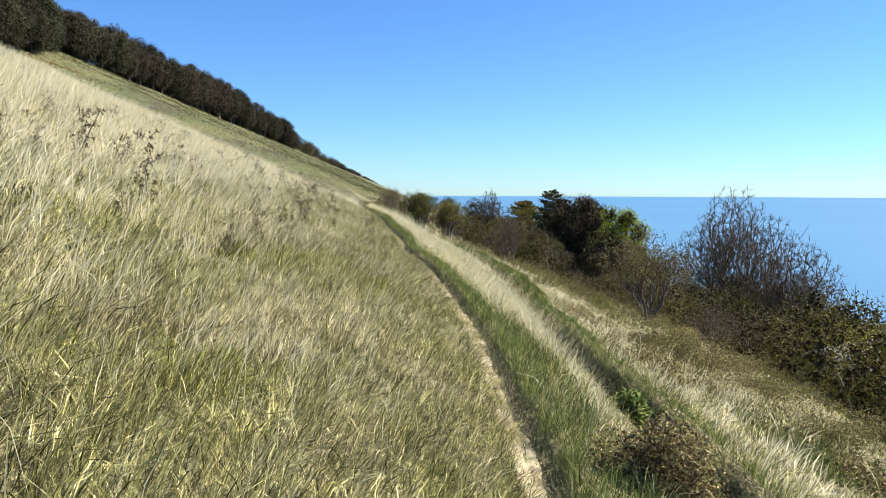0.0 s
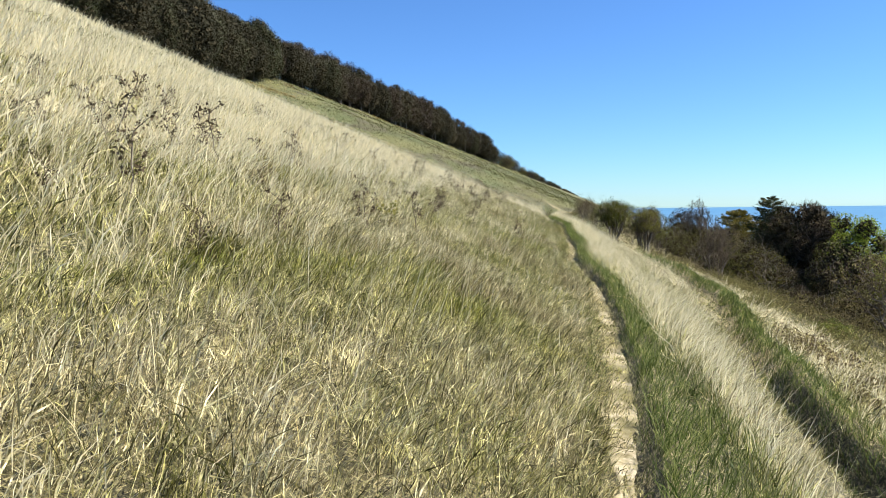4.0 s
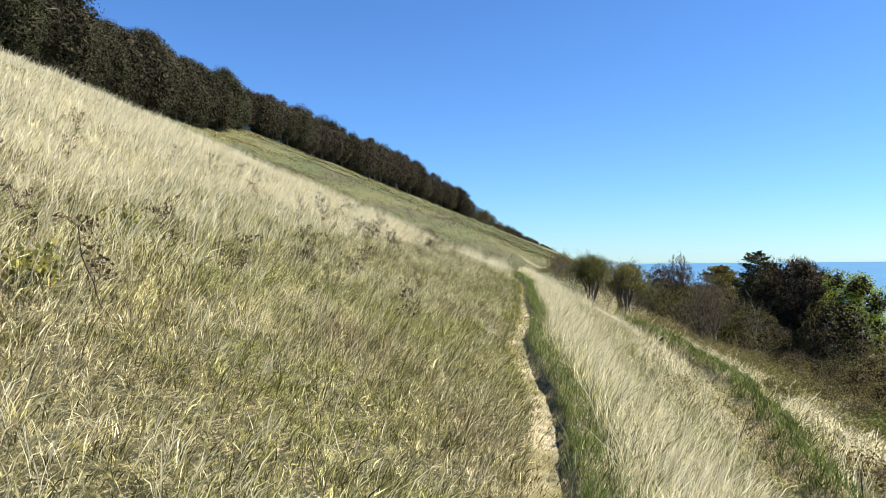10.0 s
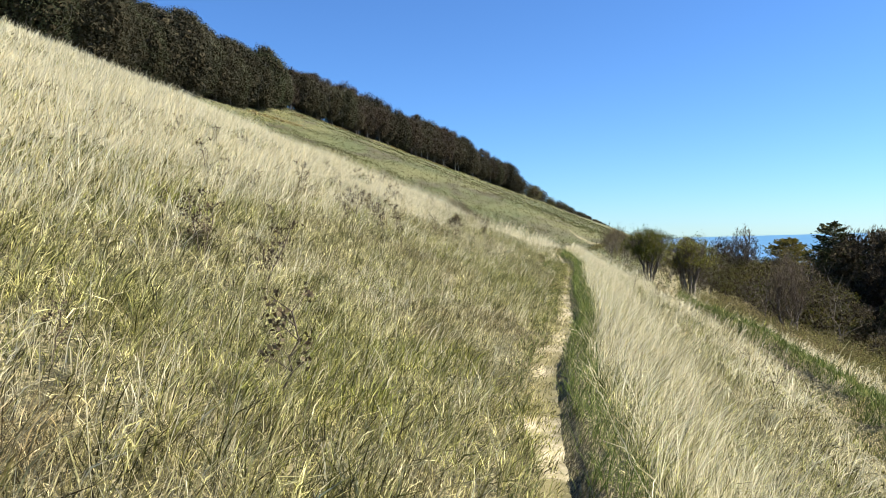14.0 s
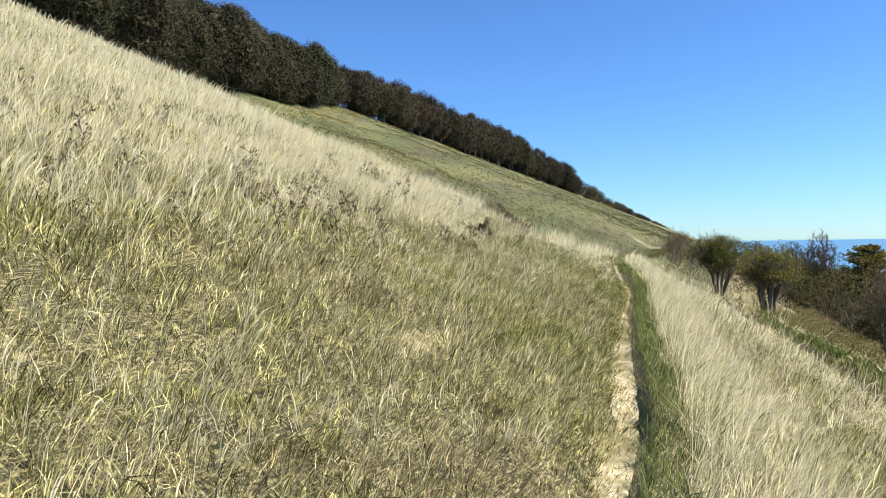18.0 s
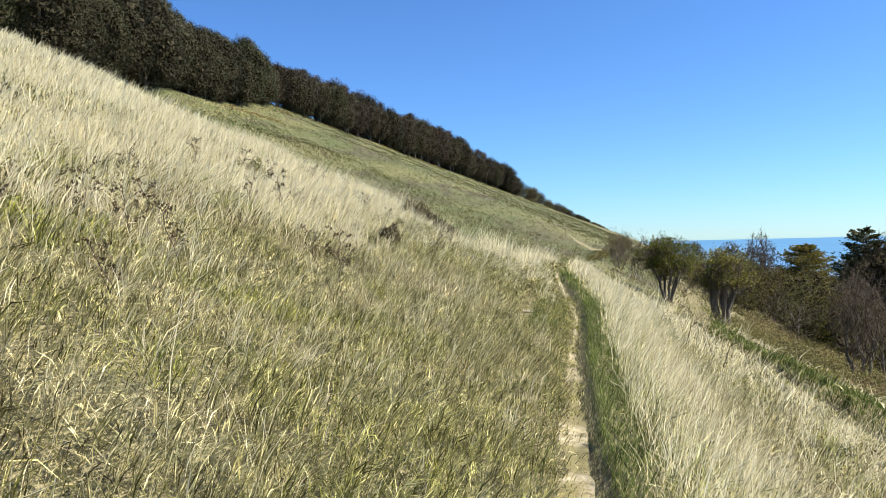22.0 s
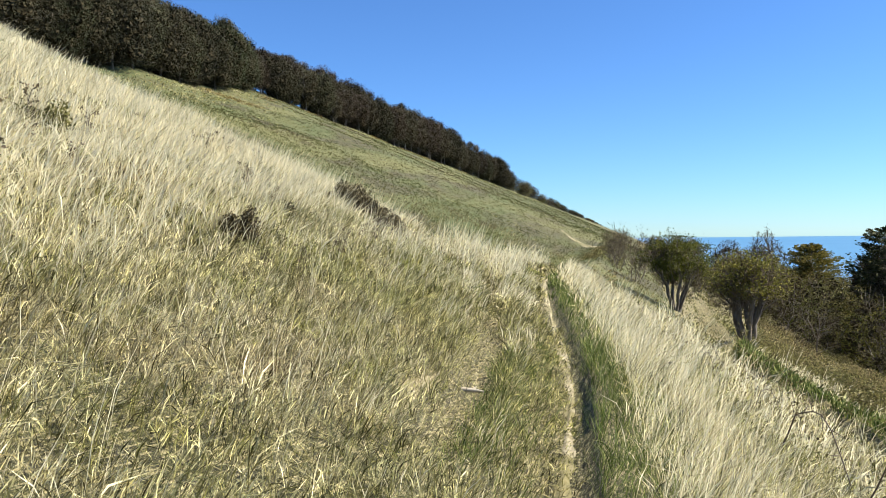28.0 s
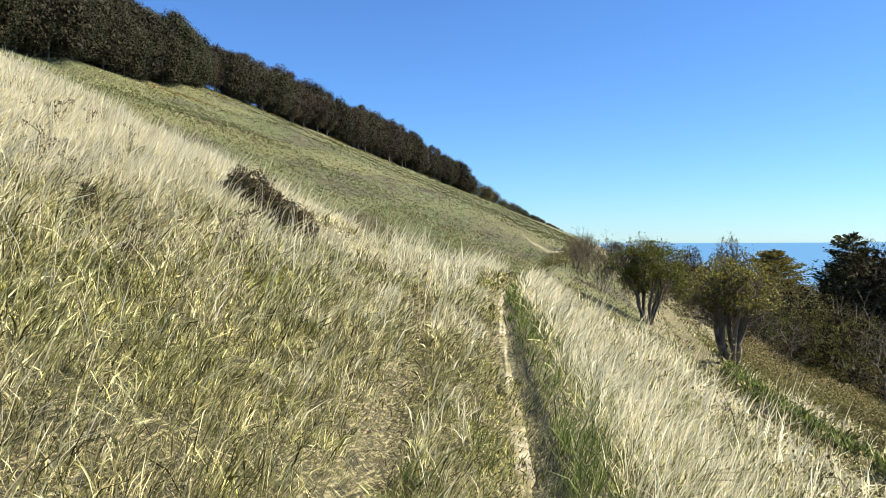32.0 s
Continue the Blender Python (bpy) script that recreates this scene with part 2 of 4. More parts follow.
M_BRAMBLE = leafy("bramble_leaves", [(0.0, (0.035, 0.023, 0.013)), (0.5, (0.16, 0.12, 0.06)), (0.8, (0.27, 0.25, 0.085)), (1.0, (0.52, 0.42, 0.24))])
M_HAW = leafy("hawthorn_leaves", [(0.0, (0.036, 0.04, 0.012)), (0.5, (0.08, 0.08, 0.02)), (1.0, (0.18, 0.16, 0.035))], vary=0.4)
M_DARK = leafy("evergreen_leaves", [(0.0, (0.022, 0.023, 0.014)), (0.6, (0.04, 0.041, 0.026)), (1.0, (0.066, 0.066, 0.044))], through_light=0.1, rough=0.9, shine=0.08, vary=0.4)
M_CONIFER = leafy("conifer_sprays", [(0.0, (0.017, 0.022, 0.009)), (0.6, (0.042, 0.048, 0.019)), (1.0, (0.1, 0.095, 0.04))], through_light=0.12, vary=0.4)
M_GOLD = leafy("golden_conifer_sprays", [(0.0, (0.04, 0.042, 0.01)), (0.5, (0.10, 0.092, 0.02)), (1.0, (0.28, 0.215, 0.05))], through_light=0.3)
M_GREEN = leafy("fresh_green_leaves", [(0.0, (0.09, 0.12, 0.014)), (0.6, (0.2, 0.25, 0.03)), (1.0, (0.34, 0.38, 0.06))], through_light=0.55)
# near-black colour for plates inside crowns, painting the shade there
M_CORE_SHADE = leafy("crown_inner_shade", [(0.0, (0.02, 0.017, 0.009)), (1.0, (0.06, 0.05, 0.03))], through_light=0.0, rough=0.95, shine=0.03)
M_BROWN = leafy("leafless_twig_mass", [(0.0, (0.04, 0.031, 0.024)), (0.6, (0.085, 0.068, 0.054)), (1.0, (0.15, 0.122, 0.098))], through_light=0.1, rough=0.9, shine=0.08, vary=0.4)
M_THICK = leafy("thicket_leaves", [(0.0, (0.045, 0.038, 0.016)), (0.5, (0.13, 0.11, 0.046)), (1.0, (0.28, 0.235, 0.115))],
                [(0.0, (0.05, 0.06, 0.014)), (1.0, (0.22, 0.22, 0.055))], 0.16, (0.46, 0.6), 0.2, vary=0.4)
M_WILLOW = leafy("willow_leaves", [(0.0, (0.05, 0.05, 0.012)), (0.6, (0.15, 0.145, 0.03)), (1.0, (0.3, 0.27, 0.06))])
M_BRACKEN = leafy("dead_bracken", [(0.0, (0.10, 0.065, 0.02)), (0.6, (0.20, 0.14, 0.05)), (1.0, (0.36, 0.28, 0.12))])
M_WEED = leafy("dead_weed", [(0.0, (0.05, 0.035, 0.02)), (1.0, (0.13, 0.10, 0.055))], through_light=0.1)
M_GORSE = leafy("yellow_gorse", [(0.0, (0.09, 0.10, 0.02)), (0.6, (0.22, 0.21, 0.05)), (1.0, (0.42, 0.37, 0.08))])


# ---- the lie of the land ----
_ty = np.arange(-140, 700, 0.5)


def smooth_line(ys, vs, half):
    v = np.interp(_ty, ys, vs)
    k = np.hanning(2 * half + 1)
    return np.convolve(np.pad(v, half, "edge"), k / k.sum(), "valid")


# the footpath's line and height along the hill
_lx = smooth_line([-140, -6, 0, 2.5, 5, 7.5, 10, 13, 16, 19, 21.5, 24, 27, 31, 35, 38, 40, 42, 44.6, 50.7, 55, 62, 70, 100, 330, 700],
                  [6, 0.35, 0.5, 0.58, 0.55, 0.4, 0.22, -0.1, -0.5, -0.95, -1.62, -2.15, -2.47, -3.27, -3.97, -4.42, -4.85, -5.35, -5.94, -7.28, -8.0, -8.7, -9.3,
                   -11.8, -31.5, -65], 3)
_lz = smooth_line([-140, -20, 0, 5, 12, 18.7, 24, 30, 39.7, 46.5, 54, 70, 110, 700],
                  [0.8, 0.6, 0.12, -0.22, -0.27, -0.25, 0.0, 0.12, 0.36, 0.5, 0.45, 0.0, 0.0, 0.0], 6)
_pu = [-600, -130, -60, -30, -4.0, -1.2, -0.75, -0.27, -0.17, 0.14, 0.26, 0.8, 8.1, 104, 160, 600]
_pz = [-70, -46, -27, -13.6, -1.72, -0.34, 0.02, 0.15, -0.03, 0.0, 0.09, 0.35, 3.23, 45.3, 58, 68]


def line_x(y):
    return np.interp(y, _ty, _lx)


def ripple(x, y, size, seed):
    """A cheap smooth unevenness in -1..1."""
    r = np.random.RandomState(seed)
    out = np.zeros(np.shape(x))
    for _ in range(6):
        a, p, k = r.uniform(0, 6.28), r.uniform(0, 6.28), r.uniform(0.6, 1.7) * 6.28 / size
        out = out + np.sin(k * (np.cos(a) * x + np.sin(a) * y) + p)
    return out / 4.0


def ease(t):
    t = np.clip(t, 0, 1)
    return t * t * (3 - 2 * t)


def upper_track(y):
    """How far uphill of the footpath the faint second track runs."""
    return np.interp(y, [33, 37, 42, 51, 60], [0.7, 0.75, 0.95, 1.5, 2.0])


def lower_track(y):
    """How far downhill of the footpath the narrow lower track runs."""
    return np.interp(y, [0, 11, 15, 19, 26, 33, 42, 50, 56, 90], [-1.6, -2.2, -2.5, -3.15, -4.45, -5.55, -5.65, -5.4, -5.8, -7.2])


def land_u(u, y):
    """Ground height at u metres uphill of the footpath and y along it."""
    x = line_x(y) - u
    z = np.interp(y, _ty, _lz) + np.interp(u, _pu, _pz)
    z = z + np.interp(u, [-40, -24, -18, -13, -8, -4], [0, 0.4, 0.9, 1.1, 0.45, 0]) * (1 - ease((y - 36) / 50))
    crest = 50 + 0.1 * np.clip(u - 2, -4, 70)
    foot = 70.5 + 0.32 * np.clip(u - 2, -4, 70)
    drop = (7.8 - 0.06 * np.clip(u, 0, 75)) * ease(u / 5)
    z = z - drop * (ease((y - crest) / 38) - ease((y - foot) / 85))
    z = z - 0.13 * np.exp(-((u - upper_track(y)) / 0.16) ** 2) * ease((y - 34) / 3)
    t = u - lower_track(y)
    z = z - 0.42 * np.exp(-(t / 0.24) ** 2) + 0.3 * np.exp(-((t + 0.5) / 0.28) ** 2)
    away = ease((np.abs(u) - 0.6) / 3)
    z = z + away * (0.10 * ripple(x, y, 5, 3) + 0.045 * ripple(x, y, 1.6, 4))
    return z + ease((np.abs(u) - 12) / 25) * 0.5 * ripple(x, y, 26, 5) + 0.02 * ripple(x, y, 0.9, 6)


def land(x, y):
    x, y = np.asarray(x, float), np.asarray(y, float)
    return land_u(line_x(y) - x, y)


def mesh_of(name, verts, loops, sizes, mat, smooth=False):
    """A mesh from arrays: corners, the corner numbers of all faces in a row, and each face's count."""
    me = bpy.data.meshes.new(name)
    verts, loops, sizes = np.asarray(verts, np.float32), np.asarray(loops, np.int32), np.asarray(sizes, np.int32)
    me.vertices.add(len(verts))
    me.vertices.foreach_set("co", verts.ravel())
    me.loops.add(len(loops))
    me.loops.foreach_set("vertex_index", loops)
    me.polygons.add(len(sizes))
    me.polygons.foreach_set("loop_start", np.concatenate(([0], np.cumsum(sizes)[:-1])).astype(np.int32))
    me.polygons.foreach_set("loop_total", sizes)
    if smooth:
        me.polygons.foreach_set("use_smooth", np.ones(len(sizes), bool))
    me.update(calc_edges=True)
    me.materials.append(mat)
    return me


def sheet(name, us, ys, height, mat, x_of=line_x):
    U, Y = np.meshgrid(us, ys)
    V = np.stack([x_of(Y) - U, Y, height(U, Y)], -1).reshape(-1, 3)
    i = np.arange(len(ys) - 1)[:, None] * len(us) + np.arange(len(us) - 1)[None]
    q = np.stack([i, i + len(us), i + len(us) + 1, i + 1], -1).reshape(-1)
    return mesh_of(name, V, q, np.full(len(q) // 4, 4), mat, True)


u_lines = np.concatenate([-np.geomspace(3.2, 560, 70)[::-1], np.arange(-3.1, 3.15, 0.09), np.geomspace(3.3, 560, 80)])
y_lines = np.concatenate([-np.geomspace(3, 130, 28)[::-1], np.arange(-2.8, 60, 0.3), np.geomspace(60.3, 690, 120)])
ground = tagged(new("ground", sheet("ground", u_lines, y_lines, land_u, M_GROUND)),
                "steep grassy chalk hillside falling towards the sea", "hillside", kind="structure")

ground.data.materials.append(M_FARTURF)
far_u, far_y = np.meshgrid(u_lines[:-1], y_lines[:-1])
ground.data.polygons.foreach_set("material_index", ((far_y > 60) & (far_u > -5)).astype(np.int32).ravel())

# trodden chalk tread in its notch
n_y = np.arange(-6, 57, 0.09)
n_s = np.linspace(-1, 1, 9)
SS, YY = np.meshgrid(n_s, n_y)
wide = 0.09 + 0.04 * ripple(YY * 0, YY, 3.1, 15) + 0.025 * ripple(YY * 0, YY, 1.1, 11) + 0.03 * ripple(YY * 0, YY, 0.35, 12)
wide = wide * np.interp(YY, [0, 3, 8, 14, 29, 31, 33, 36], [0.9, 0.75, 1.05, 1.5, 1.6, 1.25, 0.8, 0.5])
UU = np.maximum(SS * wide - 0.015 + 0.03 * ripple(YY * 0, YY, 2.3, 13), -0.168)
VV = np.stack([line_x(YY) - UU, YY, land_u(UU, YY) + 0.008 * (1 - SS ** 4) + 0.012 * ripple(UU * 4, YY, 0.5, 14) * (1 - SS ** 2)], -1).reshape(-1, 3)
ii = np.arange(len(n_y) - 1)[:, None] * 9 + np.arange(8)[None]
qq = np.stack([ii, ii + 9, ii + 10, ii + 1], -1).reshape(-1)
tagged(new("footpath", mesh_of("footpath", VV, qq, np.full(len(qq) // 4, 4), M_CHALK, True)),
       "narrow trodden footpath of pale chalky earth", "footpath", kind="structure")

# the sea, out to the horizon
ang = np.linspace(0, 2 * math.pi, 97)[:-1]
rings = np.geomspace(30, 4850, 24)
sv = np.concatenate([[(0, 0, -28)], np.stack([np.cos(ang)[None] * rings[:, None], np.sin(ang)[None] * rings[:, None], np.full((24, 96), -28.0)], -1).reshape(-1, 3)])
sl = [v for k in range(96) for v in (0, 1 + k, 1 + (k + 1) % 96)]
sq = [v for r in range(23) for k in range(96) for v in (1 + r * 96 + k, 1 + r * 96 + 96 + k, 1 + r * 96 + 96 + (k + 1) % 96, 1 + r * 96 + (k + 1) % 96)]
tagged(new("sea", mesh_of("sea", sv, sl + sq, [3] * 96 + [4] * (23 * 96), M_SEA, True)), "calm blue-green sea reaching a hazy horizon", "sea", kind="structure")


# ---- helpers for things ----
def part(name, me, parent, label=""):
    ob = new(name, me)
    ob.parent = parent
    if label:
        tagged(ob, label)
    return ob


def tubes(segs, sides):
    """Tapered tubes for rows of x0 y0 z0 x1 y1 z1 r0 r1."""
    s = np.asarray(segs, float)
    p, q, r0, r1 = s[:, :3], s[:, 3:6], s[:, 6], s[:, 7]
    d = q - p
    d /= np.linalg.norm(d, axis=1)[:, None] + 1e-9
    h = np.where(np.abs(d[:, 2:]) < 0.9, (0.0, 0.0, 1.0), (1.0, 0.0, 0.0))
    a = np.cross(d, h)
    a /= np.linalg.norm(a, axis=1)[:, None] + 1e-9
    b = np.cross(d, a)
    th = np.arange(sides) * 2 * math.pi / sides
    ring = a[:, None] * np.cos(th)[None, :, None] + b[:, None] * np.sin(th)[None, :, None]
    V = np.concatenate([p[:, None] + ring * r0[:, None, None], q[:, None] + ring * r1[:, None, None]], 1).reshape(-1, 3)
    k = np.arange(sides)
    f = np.stack([k, (k + 1) % sides, (k + 1) % sides + sides, k + sides], -1)
    F = (np.arange(len(s))[:, None, None] * 2 * sides + f[None]).reshape(-1)
    return V, F, np.full(len(F) // 4, 4)


def stalk(pts, radii, sides):
    """One bent tapering tube through pts."""
    p = np.asarray(pts, float)
    d = np.gradient(p, axis=0)
    d /= np.linalg.norm(d, axis=1)[:, None]
    a = np.cross(d, (0.31, 0.87, 0.38))
    a /= np.linalg.norm(a, axis=1)[:, None]
    b = np.cross(d, a)
    th = np.arange(sides) * 2 * math.pi / sides
    V = p[:, None] + (a[:, None] * np.cos(th)[None, :, None] + b[:, None] * np.sin(th)[None, :, None]) * np.asarray(radii, float)[:, None, None]
    k = np.arange(sides)
    f = np.stack([k, (k + 1) % sides, (k + 1) % sides + sides, k + sides], -1)
    F = (np.arange(len(p) - 1)[:, None, None] * sides + f[None]).reshape(-1)
    return V.reshape(-1, 3), F, np.full(len(F) // 4, 4)


def leaves(centres, size, rs, up=0.0, long=1.6, along=None):
    """A small pointed four-cornered leaf at each centre, turned at random."""
    c = np.asarray(centres, float)
    n = len(c)
    d = rs.normal(size=(n, 3))
    d[:, 2] += up
    if along is not None:
        d = d * 0.45 + along
    d /= np.linalg.norm(d, axis=1)[:, None]
    a = np.cross(d, rs.normal(size=(n, 3)))
    a /= np.linalg.norm(a, axis=1)[:, None]
    s = (size * rs.uniform(0.6, 1.3, n))[:, None]
    e = np.cross(a, d)
    V = np.stack([c - d * s * long / 2, c + a * s / 2 + e * s * 0.15, c + d * s * long / 2, c - a * s / 2 + e * s * 0.15], 1).reshape(-1, 3)
    return V, np.arange(4 * n), np.full(n, 4)


def grow(rs, p, d, length, r, depth, spread, lift, segs, tips, kids=(3, 4), bend=0.18):
    """A limb of three bent pieces that forks until depth runs out."""
    p, d = np.array(p, float), np.array(d, float)
    for k in range(3):
        d = d + rs.normal(0, bend, 3) + (0, 0, lift)
        d /= np.linalg.norm(d)
        q = p + d * length / 3
        r2 = r * (0.86 if depth else 0.6)
        segs.append((*p, *q, r, r2))
        p, r = q, r2
        if depth and k == 1:
            side = d + rs.normal(0, spread, 3)
            grow(rs, p, side / np.linalg.norm(side), length * rs.uniform(0.5, 0.75), r * 0.55, depth - 1, spread, lift, segs, tips, kids, bend)
    if depth == 0:
        tips.append(p)
        return
    for _ in range(rs.randint(kids[0], kids[1] + 1)):
        side = d + rs.normal(0, spread, 3)
        grow(rs, p, side / np.linalg.norm(side), length * rs.uniform(0.6, 0.85), r * 0.62, depth - 1, spread, lift, segs, tips, kids, bend)


def lumpy(rs, n_clumps, per, rx, rz, z0, clump, flat=0.8):
    """Leaf places in clumps over an uneven egg-shaped crown, and dark plates inside each clump that paint its inner
    shade.
    """
    out, V, S = [], [], []
    for _ in range(n_clumps):
        d = rs.normal(size=3)
        d /= np.linalg.norm(d)
        k = rs.uniform(0.55, 1.0) if rs.rand() < 0.8 else rs.uniform(0.2, 0.6)
        c = np.array([d[0] * rx * k, d[1] * rx * k, z0 + rz * (1 + d[2] * k * 0.9)])
        v = rs.normal(size=(per, 3))
        v /= np.linalg.norm(v, axis=1)[:, None]
        r = clump * rs.uniform(0.6, 1.2)
        out.append(c + v * (r * rs.uniform(0.5, 1.05, per) ** 0.5)[:, None] * (1, 1, flat))
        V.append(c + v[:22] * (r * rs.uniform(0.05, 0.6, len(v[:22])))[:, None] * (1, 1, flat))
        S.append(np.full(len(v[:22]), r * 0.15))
    shade_core = mesh_of("crown_inner_shade", *leaves(np.concatenate(V), np.concatenate(S), rs), M_CORE_SHADE)
    return np.concatenate(out), shade_core


def woody(name, rs, stems, height, spread, lift, depth, r0, lean=0.25, split=0.035, kids=(2, 3), bend=0.16, sides=7):
    """Trunk mesh, twig mesh and the twig tips of a tree with one or more stems."""
    segs, tips = [], []
    for k in range(stems):
        a = rs.uniform(0, 6.28)
        d = np.array([math.cos(a) * lean, math.sin(a) * lean, 1.0])
        grow(rs, (math.cos(a) * 0.12 * (stems > 1), math.sin(a) * 0.12 * (stems > 1), -0.25), d / np.linalg.norm(d),
             height * 0.36, r0 * rs.uniform(0.75, 1.1), depth, spread, lift, segs, tips, kids, bend)
    s = np.array(segs)
    top = s[:, 5].max()
    s[:, :6] *= height / top
    tips = np.array(tips) * height / top
    thick = s[:, 6] > split
    trunk = mesh_of(name + "_trunk", *tubes(s[thick], sides), M_BARK, True)
    fine = mesh_of(name + "_branchwork", *tubes(s[~thick], 3), M_TWIG) if (~thick).any() else None
    return trunk, fine, tips


def plant(name, parts, label, category, group=""):
    """A thing: an Empty at the root with its parts."""
    ob = tagged(new(name), label, category, group)
    for pname, me, plabel in parts:
        if me:
            p = part(pname, me, ob, plabel)
            if pname == "branchwork":
                tagged(p, kind="stuff")
    return ob


def on_land(x, y, turn=0.0, size=1.0, sink=0.05):
    return Matrix.Translation((x, y, float(land(x, y)) - sink)) @ Matrix.Rotation(turn, 4, "Z") @ Matrix.Scale(size, 4)


def again(ob, m):
    """A copy whose size is that of m alone."""
    return copy_thing(ob, m @ Matrix.Scale(1 / ob.scale[0], 4))


def to_top(ob, tall_as, x, y, top):
    """Put a tree so that it reaches up to the height top."""
    return put(ob, on_land(x, y, x, (top - float(land(x, y)) + 0.3) / tall_as, 0.3))


def put(ob, m):
    ob.matrix_basis = m
    return ob


# ---- trees below the path ----
def limbs(rs, stems, pts, tip, power, balance=0.55):
    """Branches that reach every point of pts from the stems, thick where many twigs hang on them."""
    nodes, far, up = [], [], []
    for st in stems:
        for k, p in enumerate(st):
            up.append(len(nodes) - 1 if k else -1)
            far.append(far[-1] + float(np.linalg.norm(np.array(p) - nodes[-1])) if k else 0.0)
            nodes.append(np.array(p, float))
    fixed = len(nodes)
    P = np.zeros((fixed + len(pts), 3))
    P[:fixed] = nodes
    D = np.zeros(len(P))
    D[:fixed] = far
    up = np.array(up + [0] * len(pts))
    home = np.mean([st[-1] for st in stems], axis=0)
    order = pts[np.argsort(np.linalg.norm(pts - home, axis=1))]
    low = np.zeros(len(P))
    k = 0
    for st in stems:                      # nothing springs from the lowest third of a stem
        low[k:k + max(1, len(st) // 3)] = 1e3
        k += len(st)
    for i, p in enumerate(order, fixed):
        gap = np.linalg.norm(P[:i] - p, axis=1)
        j = int(np.argmin(gap + balance * D[:i] + low[:i]))
        P[i], up[i], D[i] = p, j, D[j] + gap[j]
    count = np.ones(len(P))
    for i in range(len(P) - 1, -1, -1):
        if up[i] >= 0:
            count[up[i]] += count[i]
    r = tip * count ** power
    kids = np.nonzero(up >= 0)[0]
    segs = np.concatenate([P[up[kids]], P[kids], np.minimum(r[up[kids]], r[kids] * 1.25)[:, None], r[kids][:, None]], 1)
    return segs, P[fixed:], P[up[fixed:]]


def crown_points(rs, n, rx, rz, z0, lumps=5.0):
    """Points through a rounded, uneven crown, denser towards its outside."""
    d = rs.normal(size=(n, 3))
    d /= np.linalg.norm(d, axis=1)[:, None]
    k = rs.uniform(0.12, 1, n) ** 0.6 * (1 + 0.13 * np.sin(lumps * d[:, 0] + 2) + 0.13 * np.sin(lumps * d[:, 1] + 3 * d[:, 2]))
    return np.stack([d[:, 0] * rx * k, d[:, 1] * rx * k, z0 + d[:, 2] * rz * k], -1)


def bare_tree(seed, stems, height, n, rx, low, label, tip=0.006, power=0.42, lean=0.1, twig=0.5, sprays=4, budding=0, split=0.03, mat=None, name="bare_tree", leaf=0.05, bare_to=0.5):
    """A leafless tree: stems, limbs that fork to fill a rounded crown, and slender end twigs."""
    rs = np.random.RandomState(seed)
    z0 = height * (1 + low) / 2
    rz = height * (1 - low) / 2
    st = []
    for k in range(stems):
        a = 6.28 * (k + rs.rand() * 0.6) / stems
        wob = rs.normal(0, (0.012 if stems == 1 else 0.03) * height, (7, 2))
        st.append([(math.cos(a) * (0.1 * (stems > 1) + lean * t * height) + wob[q, 0] * t, math.sin(a) * (0.1 * (stems > 1) + lean * t * height) + wob[q, 1] * t,
                    -0.3 + (height * (low + 0.22) + 0.3) * t) for q, t in enumerate(np.linspace(0, 1, 7))])
    segs, ends, bases = limbs(rs, st, crown_points(rs, n, rx, rz, z0), tip, power)
    thick = segs[:, 7] > min(split, 0.5 * segs[:, 7].max())
    parts = [("trunk", mesh_of("bare_trunk", *tubes(segs[thick], 7), M_BARK, True), ""), ("branchwork", mesh_of("bare_branchwork", *tubes(segs[~thick], 3), M_TWIG), "fine bare grey-brown twigs")]
    e, b = np.repeat(ends, sprays, 0), np.repeat(bases, sprays, 0)
    d = e - b
    d /= np.linalg.norm(d, axis=1)[:, None] + 1e-6
    d = d * 0.7 + rs.normal(0, 0.5, d.shape) + (0, 0, 0.25)
    d /= np.linalg.norm(d, axis=1)[:, None]
    q = e + d * (twig * rs.uniform(0.4, 1.1, len(e)))[:, None]
    parts.append(("twig_crown", mesh_of("twig_crown", *tubes(np.concatenate([e, q, np.full((len(e), 1), tip * 1.0), np.full((len(e), 1), tip * 0.45)], 1), 3), M_TWIG), "outermost leafless twigs"))
    if budding:
        pick = q[(q[:, 2] > height * bare_to) & (np.sin(q[:, 0] * 4 + seed) + np.sin(q[:, 1] * 5) + np.sin(q[:, 2] * 6) > -1.1)]
        c = pick[rs.randint(0, len(pick), budding)] + rs.normal(0, 0.09, (budding, 3))
        parts.append(("crown", mesh_of("bud_crown", *leaves(c, leaf, rs), mat or M_HAW), "scattered opening leaves"))
    return plant(name, parts, label, "tree")


def turned_leaves(c, nrm, size, rs, loose=0.5, long=1.5, out=False):
    """A small leaf at each place, facing about along nrm, or a twig that points along it."""
    n = len(c)
    nn = nrm + rs.normal(0, loose, (n, 3))
    nn /= np.linalg.norm(nn, axis=1)[:, None]
    a = np.cross(nn, rs.normal(size=(n, 3)))
    a /= np.linalg.norm(a, axis=1)[:, None]
    d, a = (nn, a) if out else (np.cross(a, nn), a)
    s = (size * rs.uniform(0.6, 1.3, n))[:, None]
    V = np.stack([c - d * s * long / 2, c + a * s / 2, c + d * s * long / 2, c - a * s / 2], 1).reshape(-1, 3)
    return V, np.arange(4 * n), np.full(n, 4)


